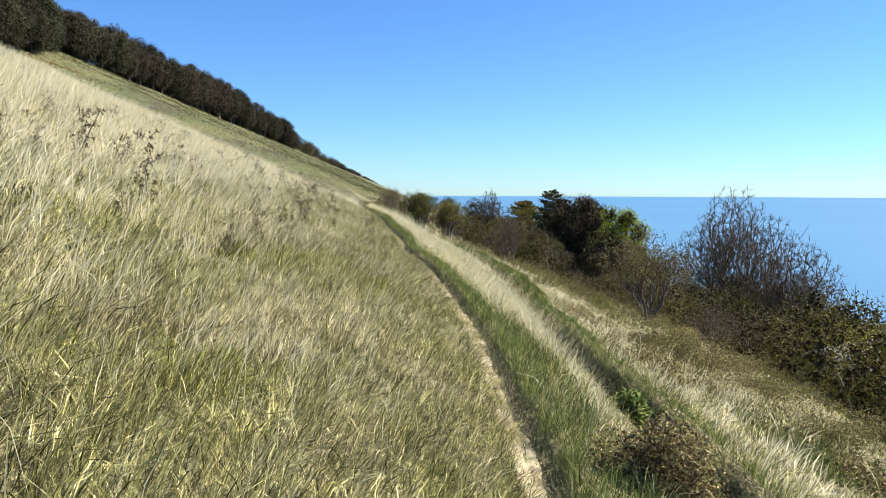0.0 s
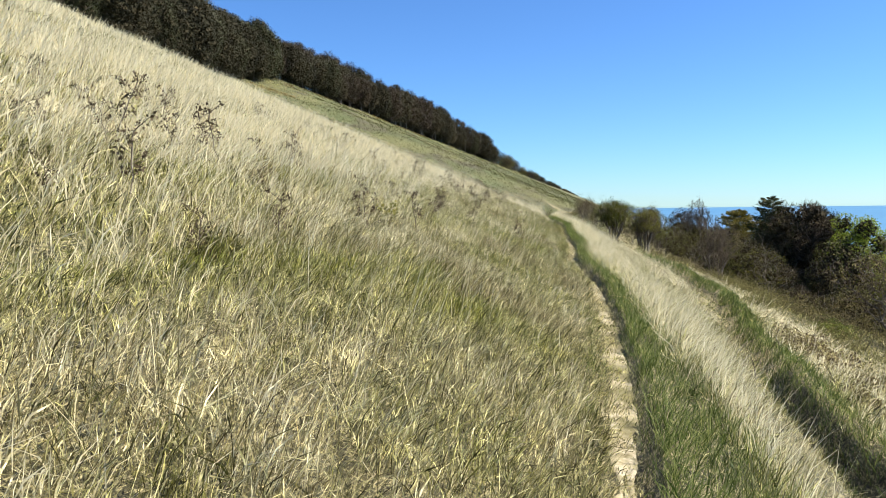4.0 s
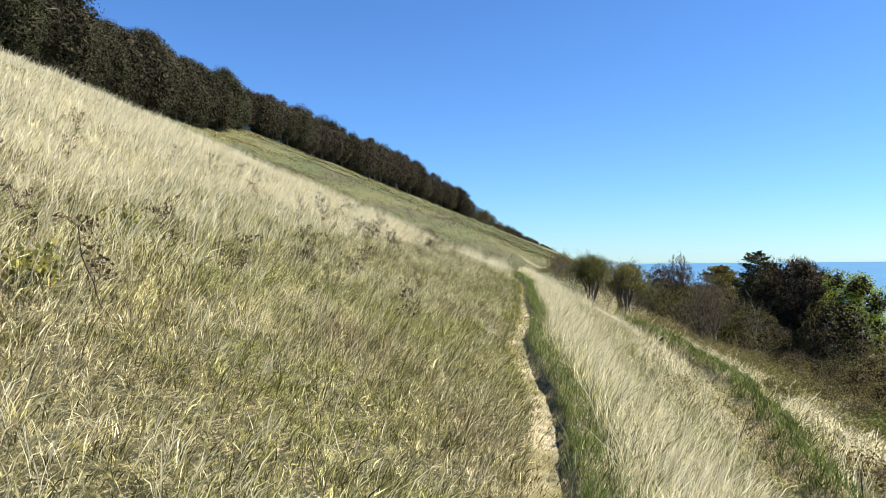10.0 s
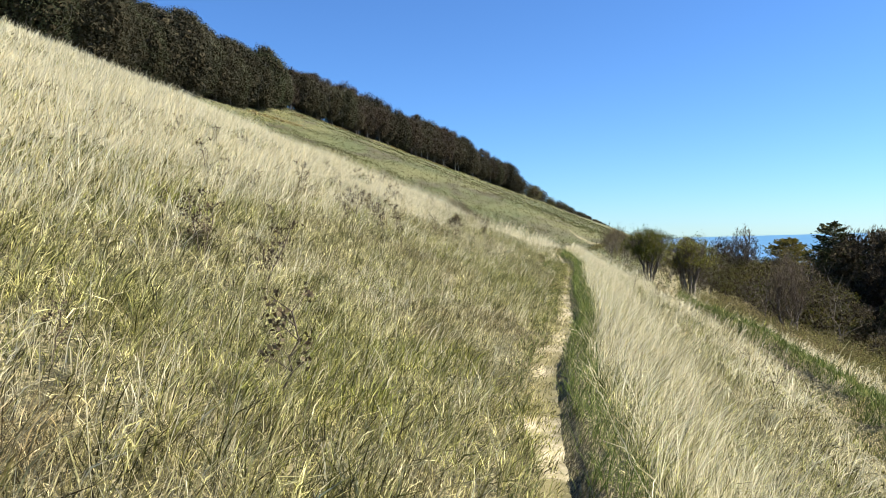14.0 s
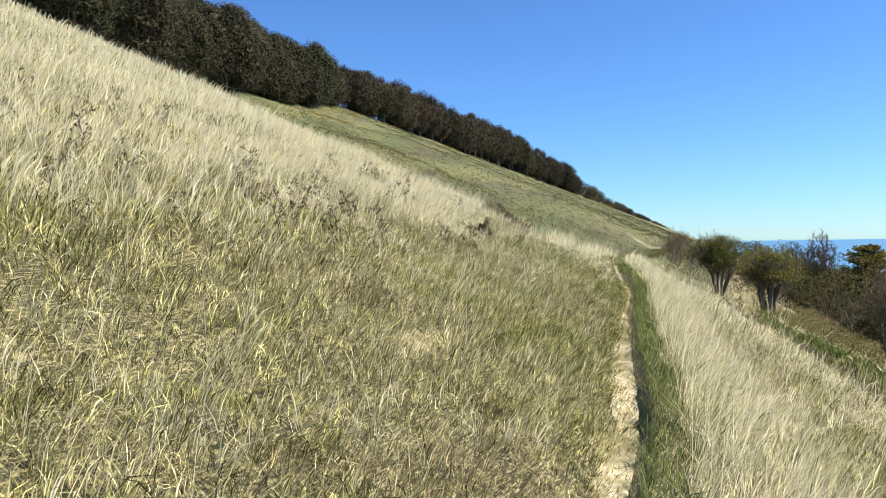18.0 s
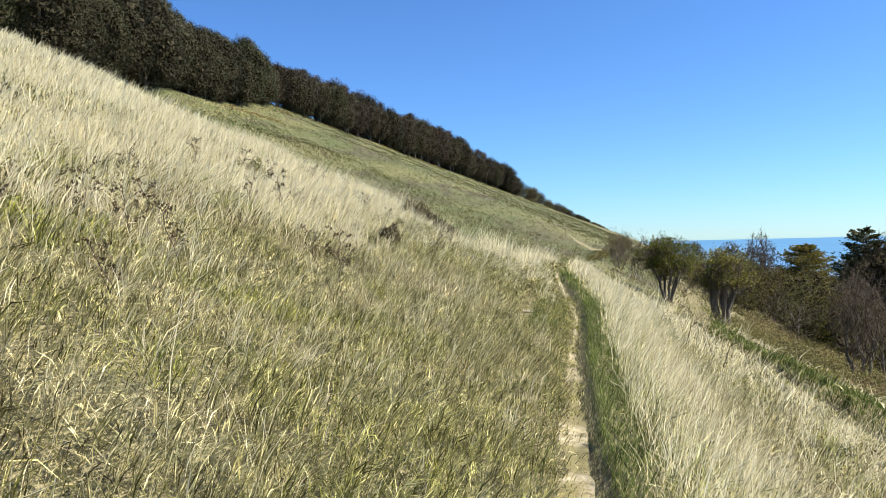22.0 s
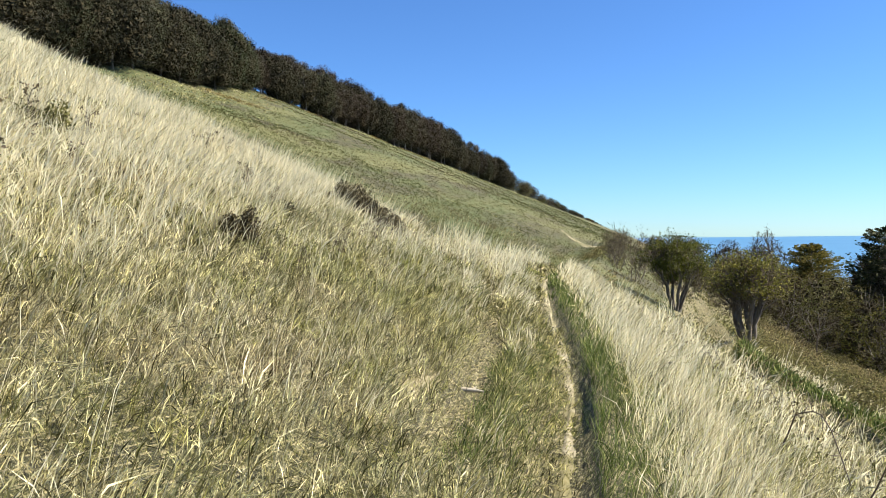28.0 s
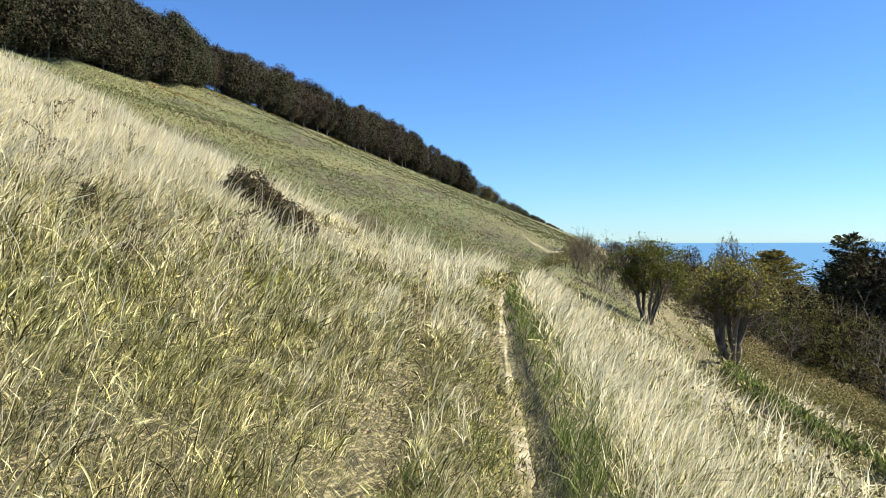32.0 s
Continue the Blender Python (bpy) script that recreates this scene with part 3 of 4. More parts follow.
def boughs(rs, n_lobes, rx, height, low, lump):
    """Centres and sizes of the rounded boughs that make up a domed crown."""
    k = np.arange(n_lobes) + 0.5
    up = 1 - 1.92 * k / n_lobes
    turn = k * 2.39996 + rs.uniform(0, 6.28)
    flat = np.sqrt(np.clip(1 - up ** 2, 0, 1))
    rz = height * (1 - low) / 2
    r = lump * rx * rs.uniform(0.75, 1.25, n_lobes)
    reach = rs.uniform(0.82, 1.06, n_lobes)
    c = np.stack([np.cos(turn) * flat * (rx - r) * reach, np.sin(turn) * flat * (rx - r) * reach, height * low + rz + up * (rz - r * 0.85) * reach], -1)
    return c, r


def domed(rs, n_lobes, rx, height, low, lump, n, thin=0.14):
    """Places on the outside of a crown of rounded boughs, the way each faces, and inner places for the dark shade
    plates.
    """
    c, r = boughs(rs, n_lobes, rx, height, low, lump)
    pick = rs.choice(n_lobes, n, p=r ** 2 / (r ** 2).sum())
    v = rs.normal(size=(n, 3))
    v /= np.linalg.norm(v, axis=1)[:, None]
    bumps = 1 + 0.09 * np.sin(9 * v[:, 0] + pick) + 0.09 * np.sin(8 * v[:, 1] + 5 * v[:, 2] + pick)
    p = c[pick] + v * (r[pick] * bumps * rs.uniform(1 - thin, 1.03, n))[:, None]
    near = np.linalg.norm(p[:, None] - c[None], axis=2) / r[None]
    near[np.arange(n), pick] = 9
    keep = near.min(1) > 0.86
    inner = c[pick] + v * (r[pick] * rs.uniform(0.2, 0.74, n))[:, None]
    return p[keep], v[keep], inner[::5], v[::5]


def domed_tree(seed, height, width, mat, label, lobes=16, n=7000, leaf=0.17, low=0.03, lump=0.44, name="leafy_tree", twiggy=False, long=1.5, stem=0.016, loose=0.5):
    """A closed rounded crown, leafy or of fine twigs, over a short trunk with a few limbs."""
    rs = np.random.RandomState(seed)
    p, v, inner, vi = domed(rs, lobes, width, height, low, lump, n, 0.3 if twiggy else 0.14)
    st = [[(rs.normal(0, 0.012) * height * t, rs.normal(0, 0.012) * height * t, -0.3 + height * 0.45 * t) for t in np.linspace(0, 1, 5)]]
    segs, _, _ = limbs(rs, st, p[rs.randint(0, len(p), 46)], height * stem * 0.13, 0.5)
    if twiggy:
        crown = mesh_of(name + "_crown", *turned_leaves(p, v + (0, 0, 0.5), leaf, rs, 0.45, long, True), mat)
    else:
        crown = mesh_of(name + "_crown", *turned_leaves(p, v, leaf, rs, loose, long), mat)
    # dark plates put in as the crown's inner shade
    shade_core = mesh_of("crown_inner_shade", *leaves(inner, width * 0.07, rs), M_CORE_SHADE)
    return plant(name, (("trunk", mesh_of(name + "_trunk", *tubes(segs, 5), M_BARK, True), ""), ("branchwork", shade_core, "dark plates coloured as the shade inside the crown"),
                        ("crown", crown, "dense brown-grey leafless twigs" if twiggy else "")), label, "tree")


def conifer(seed, height, width, mat, label, n=130, per=120, spire=0.75):
    """Layered sprays that fan out and lift at their ends round a straight stem."""
    rs = np.random.RandomState(seed)
    segs = [(0, 0, -0.3, 0, 0, height * 0.5, 0.24, 0.15), (0, 0, height * 0.5, 0.1, 0, height * 0.97, 0.15, 0.03)]
    pts, ways = [], []
    for k in range(n):
        t = (k + rs.rand()) / n
        z = height * (0.06 + 0.92 * t)
        a = k * 2.39996 + rs.normal(0, 0.4)
        reach = width * (1 - t) ** spire * rs.uniform(0.45, 1.15) * (1 + 0.25 * math.sin(a + 3 * t + seed)) + 0.3
        way = np.array([math.cos(a), math.sin(a), rs.uniform(0.0, 0.3)])
        segs.append((0, 0, z, *(np.array([0, 0, z]) + way * reach * 0.9), 0.05 * (1 - t) + 0.015, 0.008))
        m = int(per * (0.35 + reach / width))
        f = rs.beta(2.2, 1.1, m)
        fan = reach * f * rs.normal(0, 0.24, m)
        p = np.array([0, 0, z]) + way * (reach * f)[:, None] + np.stack([-math.sin(a) * fan, math.cos(a) * fan, rs.normal(-0.02, 0.05, m) * reach - 0.12 * f * f * reach + 0.2 * f ** 4 * reach], -1)
        pts.append(p)
        ways.append(np.tile(way, (m, 1)) + np.stack([-math.sin(a) * fan, math.cos(a) * fan, np.zeros(m)], -1) * 0.8)
    crown = mesh_of("conifer_crown", *turned_leaves(np.concatenate(pts), np.concatenate(ways), 0.1, rs, 0.35, 3.2, True), mat)
    return plant("conifer_tree", (("trunk", mesh_of("conifer_trunk", *tubes(segs, 6), M_BARK, True), ""), ("crown", crown, "")), label, "tree")


def broadleaf(seed, height, width, mat, label, clumps=60, per=60, leaf=0.24, name="leafy_tree", low=0.03, lump=0.33):
    rs = np.random.RandomState(seed)
    trunk, twigs, tips = woody(name, rs, 1, height * 0.75, 0.4, 0.03, 1, height * 0.014, 0.15, 0.0, sides=4)
    c, shade_core = lumpy(rs, clumps, per, width, height * 0.48, height * low, width * lump)
    return plant(name, (("trunk", trunk, ""), ("branchwork", shade_core, "dark plates coloured as the shade inside the crown"), ("crown", mesh_of(name + "_crown", *leaves(c, leaf, rs), mat), "")), label, "tree")


def bush(seed, width, height, mat, label, n=2600, leaf=0.055, name="bush", category="bush"):
    rs = np.random.RandomState(seed)
    d = rs.normal(size=(n, 3))
    d /= np.linalg.norm(d, axis=1)[:, None]
    lump = 1 + 0.28 * np.sin(3.1 * d[:, 0] + 5 * d[:, 1] + seed) + 0.2 * np.sin(7 * d[:, 2] + 4 * d[:, 0])
    k = rs.uniform(0.35, 1, n) ** 0.5 * lump
    c = np.stack([d[:, 0] * width * k, d[:, 1] * width * k, np.abs(d[:, 2]) * height * k], -1)
    segs = []
    for _ in range(60):
        q = c[rs.randint(n)]
        segs.append((q[0] * 0.2, q[1] * 0.2, -0.05, *q, 0.012, 0.004))
    return plant(name, (("branchwork", mesh_of("bush_branchwork", *tubes(segs, 3), M_TWIG), ""), ("crown", mesh_of("bush_crown", *leaves(c, leaf, rs), mat), "")), label, category)


def wood_tree(seed, height, width, label, clumps=44, per=44, twig=0.05, long=5.0, nodes=110, low=0.02):
    """A leafless tree of a closed wood: limbs and dense clumps of slender twigs."""
    rs = np.random.RandomState(seed)
    st = [[(rs.normal(0, 0.1), rs.normal(0, 0.1), -0.3 + height * 0.4 * t) for t in np.linspace(0, 1, 4)]]
    segs, ends, bases = limbs(rs, st, crown_points(rs, nodes, width, height * 0.45, height * 0.55), 0.016, 0.42)
    c, shade_core = lumpy(rs, clumps, per, width, height * 0.48, height * low, width * 0.3)
    out = c - np.array([0, 0, height * 0.25])
    out /= np.linalg.norm(out, axis=1)[:, None]
    crown = mesh_of("woodland_crown", *leaves(c, twig, rs, 0.4, long, out * 0.6), M_BROWN)
    return plant("woodland_tree", (("trunk", mesh_of("woodland_trunk", *tubes(segs, 3), M_BARK, True), ""), ("branchwork", shade_core, "dark plates coloured as the shade inside the crown"), ("crown", crown, "dense brown-grey leafless twigs")), label, "tree")


put(bare_tree(21, 6, 3.75, 480, 1.6, 0.33, "multi-stemmed hawthorn with thin olive leaves on the slope", 0.008, 0.5, 0.17, 0.32, 5, 17000, 0.016, M_HAW, "hawthorn_tree", 0.05, 0.42), on_land(-4.4, 68.6, 0.4))
# lighter willow leaf colour paints the sunlit top of this hawthorn
put(bare_tree(22, 7, 3.75, 560, 1.45, 0.4, "spreading hawthorn, its leafy top coloured yellow-green as if sunlit", 0.009, 0.5, 0.13, 0.3, 5, 8000, 0.016, M_WILLOW, "hawthorn_tree", 0.05, 0.55), on_land(-1.6, 61.0, 2.1))
put(bare_tree(23, 6, 4.7, 620, 1.35, 0.2, "small bare grey shrub tree standing among dry grass", 0.007, 0.42, 0.1, 0.4, 5), on_land(3.3, 57.0))
put(bare_tree(24, 7, 4.4, 520, 2.6, 0.25, "wind-bent bare thorn tree with dark forked stems", 0.009, 0.48, 0.2, 0.3, 4, 5000, 0.02, M_THICK), on_land(9.2, 36.5))
put(bare_tree(25, 1, 14.8, 3400, 4.7, 0.25, "tall bare ash tree with a rounded twiggy crown", 0.012, 0.41, 0.0, 0.5, 5), on_land(22.0, 60.5))
put(bare_tree(26, 2, 12.4, 2000, 3.6, 0.25, "bare grey tree with fine upswept twigs", 0.012, 0.4, 0.05, 0.5, 5), on_land(24.5, 55))
to_top(bare_tree(27, 2, 11.0, 900, 2.7, 0.3, "fan-shaped bare tree standing against the sea", 0.014, 0.42, 0.06, 0.6, 5), 11.0, 3.8, 124, 1.9)
put(bare_tree(28, 3, 2.6, 240, 1.5, 0.12, "low dead tangle of pale broken branches", 0.007, 0.38, 0.3, 0.35, 3), on_land(12.6, 37.5))
to_top(conifer(31, 10.8, 5.2, M_GOLD, "conifer with golden-tipped fanned sprays", 260, 150, 0.5), 10.8, 11.6, 146, 0.2)
to_top(conifer(32, 13.0, 4.6, M_CONIFER, "dark spiky conifer in a close group below the slope", 190, 130, 0.5), 13.0, 12.6, 107.5, 2.3)
to_top(conifer(33, 11.8, 4.2, M_CONIFER, "dark spiky conifer in a close group below the slope", 150, 130, 0.5), 11.8, 19.0, 113, 0.6)
for k, (x, y, top, ww) in enumerate(((15.6, 106, 2.1, 4.6), (18.4, 107, 1.5, 4.0), (14.2, 113, 1.2, 4.2), (17.2, 103, -1.2, 3.6))):
    to_top(domed_tree(40 + k, 13, ww, M_BROWN, "broad leafless tree with a dense dark crown of twigs", 20, 15000, 0.035, 0.1, 0.36, "bare_tree", True, 11.0), 13, x, y, top)
to_top(domed_tree(34, 11.5, 4.4, M_THICK, "dense brown-green tree below the slope", 18, 9000, 0.13), 11.5, 18.6, 97, -2.6)
to_top(domed_tree(35, 16, 4.6, M_GREEN, "tree in fresh bright green leaf", 24, 26000, 0.12, 0.0, 0.36, loose=1.6), 16, 21.2, 101, 0.6)
to_top(domed_tree(36, 10, 4.4, M_BROWN, "rounded leafless tree far along the slope", 14, 6000, 0.1, 0.1, 0.42, "bare_tree", True, 5.0), 10, -12.5, 191, 1.6)
to_top(domed_tree(38, 9, 3.4, M_DARK, "dark rounded evergreen tree far along the slope", 12, 4000, 0.22), 9, -5.0, 186, 0.6)
to_top(domed_tree(39, 10, 3.4, M_BROWN, "rounded leafless tree far along the slope", 14, 5000, 0.09, 0.2, 0.42, "bare_tree", True, 5.0), 10, 1.5, 176, 0.3)
put(broadleaf(37, 5.6, 2.6, M_WILLOW, "yellow-green willow bush beside the garden", 70, 150, 0.055, "willow_bush"), on_land(17.8, 32.0))

# thicket below the slope
under = [wood_tree(81, 9.0, 3.2, "leafless tangled tree in the thicket below the slope", 46, 56, 0.03, 8.0), wood_tree(82, 8.0, 3.4, "leafless bushy tree in the thicket below the slope", 46, 52, 0.03, 8.0),
         broadleaf(83, 6.5, 3.2, M_THICK, "brown-green scrub tree in the thicket", 60, 84, 0.07, "scrub_tree"),
         broadleaf(84, 5.5, 2.8, M_HAW, "olive-green thorn tree in the thicket", 56, 84, 0.06, "thorn_tree"),
         broadleaf(85, 8.5, 3.4, M_CONIFER, "dark evergreen tree in the thicket", 60, 70, 0.09, "evergreen_tree"),
         broadleaf(86, 3.4, 2.4, M_GREEN, "fresh green bush under the thicket trees", 44, 50, 0.07, "green_bush")]
rs = np.random.RandomState(17)
first = [True] * 6
for row, off in enumerate((0.0, 5.0, 11.0, 19.0)):
    y = 29.0
    while y < 300:
        y += rs.uniform(3.6, 6.0) * (1 + y / 160)
        u = -(float(np.interp(y, [20, 36, 60, 80, 110, 200, 300], [17, 18.5, 20, 22, 24, 27, 27])) + off + rs.uniform(-1.5, 1.5))
        k = int(rs.choice([2, 3, 5, 2, 0] if row == 0 else [0, 2, 2, 3, 3, 1, 4]))
        if y < 64 and k == 4:
            k = 3
        x = float(line_x(y)) - u
        s = rs.uniform(0.35, 0.6) if row == 0 else float(np.clip((rs.uniform(*((-7.5, -4.0) if y < 90 else (-5.5, -2.2))) - land(x, y)) / (9.0, 8.0, 6.5, 5.5, 8.5, 3.4)[k], 0.6, 1.6))
        m = on_land(x, y, rs.uniform(0, 6.28), s, 0.3)
        if first[k]:
            first[k] = False
            tagged(put(under[k], m), group="thicket trees")
        else:
            tagged(again(under[k], m), group="thicket trees")
for n in range(76):
    y = rs.uniform(30, 80)
    u = -(18.5 + 28 * rs.rand() ** 1.1)
    x = float(line_x(y)) - u
    k = int(rs.choice([0, 2, 2, 3, 3, 1, 2]))
    away = math.hypot(x, y)
    s = float(np.clip((1.8 - away * rs.uniform(0.085, 0.14) - land(x, y)) / (9.0, 8.0, 6.5, 5.5, 8.5, 3.4)[k], 0.45, 1.5))
    if abs(x - 24.5) < 4.5 and abs(y - 46) < 4.5:
        continue
    tagged(again(under[k], on_land(x, y, rs.uniform(0, 6.28), s, 0.3)), group="thicket trees")
for n in range(64):
    y = rs.uniform(82, 146)
    x = rs.uniform(-7.5 + (y - 82) * 0.02, 13)
    k = int(rs.choice([2, 2, 3, 3, 0, 1]))
    s = float(np.clip((rs.uniform(-2.8, -1.0) - land(x, y)) / (9.0, 8.0, 6.5, 5.5, 8.5, 3.4)[k], 0.22, 1.2))
    tagged(again(under[k], on_land(x, y, rs.uniform(0, 6.28), s, 0.3)), group="thicket trees")
for x, y, top in ((11.5, 99, -5.2), (13.5, 98, -6.0), (15.5, 96, -6.2), (17.5, 93, -7.0), (19.5, 92, -6.5), (10.0, 101, -4.6)):
    tagged(again(under[4], on_land(x, y, x, float(np.clip((top - land(x, y)) / 8.5, 0.3, 1.2)), 0.3)), group="thicket trees")
for x, y, size in ((10.5, 103, 1.05), (12.8, 104, 1.38), (14.9, 105, 1.5), (17.0, 105, 1.45), (19.5, 107, 1.45), (21.5, 104, 1.3)):
    tagged(again(under[4 if x < 15 else 2], on_land(x, y, x, size * (0.7 if x < 15 else 0.9), 0.3)), group="thicket trees")


# ---- woodland along the top of the hill ----
EDGE_Y = [20, 60, 103, 123, 147, 168, 175, 206, 250, 290, 330, 400, 470, 640]
EDGE_U = [52, 57, 62, 63, 68, 77, 86, 76, 65, 58, 49, 36, 28, 16]
CANOPY_Y = [20, 120, 172, 210, 255, 290, 312, 335, 345, 400, 470, 560, 640]
CANOPY_H = [15, 13.2, 11.6, 13, 15.6, 15, 14.4, 12, 8.6, 5, 3.2, 2, 1.4]       # how far the wood stands above its own edge
oaks = [domed_tree(50 + k, 12, 5.0, M_DARK, "dark evergreen oak at the edge of the hilltop wood", 26, 20000, 0.125, -0.06, 0.36, "evergreen_oak", loose=0.38) for k in range(4)]
bare = [domed_tree(60 + k, 12, 4.3, M_BROWN, "leafless brown-grey tree in the hilltop wood", 18, 14000, 0.055, 0.05, 0.38, "woodland_tree", True, 6.0, 0.02) for k in range(5)]
scrub = [domed_tree(70 + k, 5, 3.0, (M_BROWN, M_THICK, M_DARK)[k], ("low brown scrub tree on the far slope", "low olive scrub tree on the far slope", "low dark scrub tree on the far slope")[k],
                    12, 4000, 0.08, 0.0, 0.45, "scrub_tree", True, 4.0) for k in range(3)]
rs = np.random.RandomState(9)
used = set()


def wood(kind, tall_as, x, y, top, least, most):
    """Set a tree of the wood so that it reaches about up to top."""
    size = float(np.clip((top - float(land(x, y)) + 0.3) / tall_as, least, most))
    m = on_land(x, y, rs.uniform(0, 6.28), size, 0.3)
    tagged(again(kind, m) if kind.name in used else put(kind, m), group="woodland trees")
    used.add(kind.name)


for row in range(6):
    y = 74.0 + row * 2.0
    while y < (172, 330, 300, 240, 190, 150)[row]:
        y += rs.uniform(4.4, 6.4)
        edge = float(np.interp(y, EDGE_Y, EDGE_U))
        u = edge + 3.6 + row * 5.5 + rs.uniform(-1.6, 1.6)
        x = float(line_x(y)) - u
        top = float(land(x, y)) + float(np.interp(y, CANOPY_Y, CANOPY_H)) * rs.uniform(0.72, 1.1)
        if y < 174 or (rs.rand() < 0.16 and row):
            wood(oaks[rs.randint(4)], 12.0, x, y, top, 0.5, 1.35)
        else:
            wood(bare[rs.randint(5)], 12.0, x, y, top, 0.35, 1.35)
y = 176.0
while y < 336:          # the leafless trees along the front of the wood
    y += rs.uniform(3.6, 5.4)
    edge = float(np.interp(y, EDGE_Y, EDGE_U))
    x = float(line_x(y)) - edge - rs.uniform(1.5, 4.0)
    top = float(land(x, y)) + float(np.interp(y, CANOPY_Y, CANOPY_H)) * rs.uniform(0.62, 0.95)
    wood(bare[rs.randint(5)] if rs.rand() < 0.85 else oaks[rs.randint(4)], 12.0, x, y, top, 0.5, 1.2)
y = 172.0
while y < 336:          # undergrowth that closes the wood below its crowns
    y += rs.uniform(2.2, 3.4)
    x = float(line_x(y)) - float(np.interp(y, EDGE_Y, EDGE_U)) - rs.uniform(5.0, 9.0)
    wood(scrub[(0, 2)[rs.randint(2)]], 5.0, x, y, float(land(x, y)) + rs.uniform(4.0, 6.5), 0.6, 1.5)
x = float(line_x(326)) - 51
wood(oaks[1], 12.0, x, 326.0, float(land(x, 326.0)) + 12.5, 0.8, 1.3)
y = 318.0
while y < 600:          # low scrub running on down the ridge
    y += rs.uniform(3.0, 6.0)
    edge = float(np.interp(y, EDGE_Y, EDGE_U))
    x = float(line_x(y)) - edge - rs.uniform(0.0, 6.0)
    top = float(land(x, y)) + float(np.interp(y, CANOPY_Y, CANOPY_H)) * rs.uniform(0.6, 1.0)
    wood(*((bare[rs.randint(5)], 12.0) if y < 350 and rs.rand() < 0.4 else (scrub[rs.randint(3)], 5.0)), x, y, top, 0.3, 1.7)


# ---- grass ----
def blades(name, u, y, h, w, lean, mat, label, seed, tuft=1, spread=0.05, wild=0.45, far=False):
    """Arching blades in tufts, blown downhill, joined into one mesh; u, y, h and w are given for each tuft."""
    rs = np.random.RandomState(seed)
    ta = np.repeat(rs.normal(0.3, 0.85, len(u)), tuft)
    u, y, h, w = (np.repeat(v, tuft) for v in (u, y, h, w))
    n = len(u)
    wide = np.sqrt(w / 0.006)
    u, y = u + rs.normal(0, spread, n) * wide, y + rs.normal(0, spread, n) * wide
    h, w = h * rs.uniform(0.5, 1.35, n) * np.repeat(rs.uniform(0.6, 1.35, n // tuft), tuft), w * rs.uniform(0.6, 1.35, n)
    base = np.stack([line_x(y) - u, y, land_u(u, y) - 0.02], -1)
    a = np.where(rs.rand(n) < wild, rs.uniform(-3.14, 3.14, n), ta + rs.normal(0, 0.35, n))
    k = lean * rs.uniform(0.35, 1.6, n)
    bend = np.stack([np.cos(a), np.sin(a), np.zeros(n)], -1) * (h * k)[:, None]
    up = np.zeros((n, 3))
    up[:, 2] = h
    t = rs.uniform(0, math.pi, n)
    side = np.stack([np.cos(t), np.sin(t), rs.normal(0, 0.4, n)], -1) * (w / 2)[:, None]
    mid = base + up * 0.56 + bend * 0.42
    tip = base + up * np.clip(1.02 - 0.3 * k * k, 0.4, 1)[:, None] + bend
    if far:
        V = np.stack([base, mid + side, tip, mid - side], 1).reshape(-1, 3)
        F, sizes = np.arange(4 * n), np.full(n, 4)
    else:
        V = np.stack([base - side * 0.8, base + side * 0.8, mid + side * 0.9, mid - side * 0.9, tip], 1).reshape(-1, 3)
        F, sizes = (np.arange(n)[:, None] * 5 + np.array([0, 1, 2, 3, 3, 2, 4])[None]).reshape(-1), np.tile([4, 3], n)
    return tagged(new(name, mesh_of(name, V, F, sizes, mat)), label, "grass", kind="stuff")


def scatter(rs, u0, u1, y0, y1, per_m2):
    n = int((u1 - u0) * (y1 - y0) * per_m2)
    return rs.uniform(u0, u1, n), rs.uniform(y0, y1, n)


def reach(u, y):
    """About how near the walker's eye comes to a spot while it is in view."""
    return np.maximum(np.hypot(np.where(u > 0, 1.35, 1.9) * u, np.maximum(0, y - 35)), 3.4)


def grass_cleared(u, y):
    """Where feet keep the long grass down, and where it is cleared to show the bramble mound to the camera."""
    out = np.zeros(np.shape(u), bool)
    for u0, y0, ru, ry in ((1.06, 35.9, 0.09, 0.6), (1.72, 26.5, 0.15, 0.6)):
        out |= ((u - u0) / ru) ** 2 + ((y - y0) / ry) ** 2 < 1
    # cleared round the mound and towards the camera, to fit its view
    for x0, y0 in ((-11.35, 46.6), (-10.75, 46.3), (-10.15, 46.0), (-9.75, 45.9)):
        out |= (line_x(y) - u - x0 + (y - y0) * 0.15) ** 2 / 0.3 + (np.clip(y0 - y, -0.6, 2) / 1.5) ** 2 < 1
    return out


rs = np.random.RandomState(4)
tall = lambda u, y: np.clip(0.5 + 0.9 * ripple(line_x(y) - u, y, 7, 21) + 0.5 * ripple(line_x(y) - u, y, 2.2, 22), 0, 1)
bits = []
for u0, u1, y0, y1, dens in ((0.17, 3.4, 1, 40, 165), (3.4, 7, 3, 46, 95), (7, 13, 5, 60, 34), (13, 26, 10, 78, 13), (26, 60, 20, 100, 2.2),
                             (0.17, 7, 40, 48, 100), (0.17, 13, 48, 64, 30), (-3.4, -0.5, 1, 40, 60), (-3.4, -0.5, 40, 62, 22), (-7, -3.4, 3, 62, 18), (-8, -2.6, 3, 17, 40), (-14, -7, 8, 75, 5),
                             (-0.1, 0.17, 1, 28, 150), (-0.1, 0.17, 28, 32, 80), (-0.1, 0.17, 32, 42, 190), (0.05, 0.17, 1, 40, 150)):
    bits.append(scatter(rs, u0, u1, y0, y1, dens))
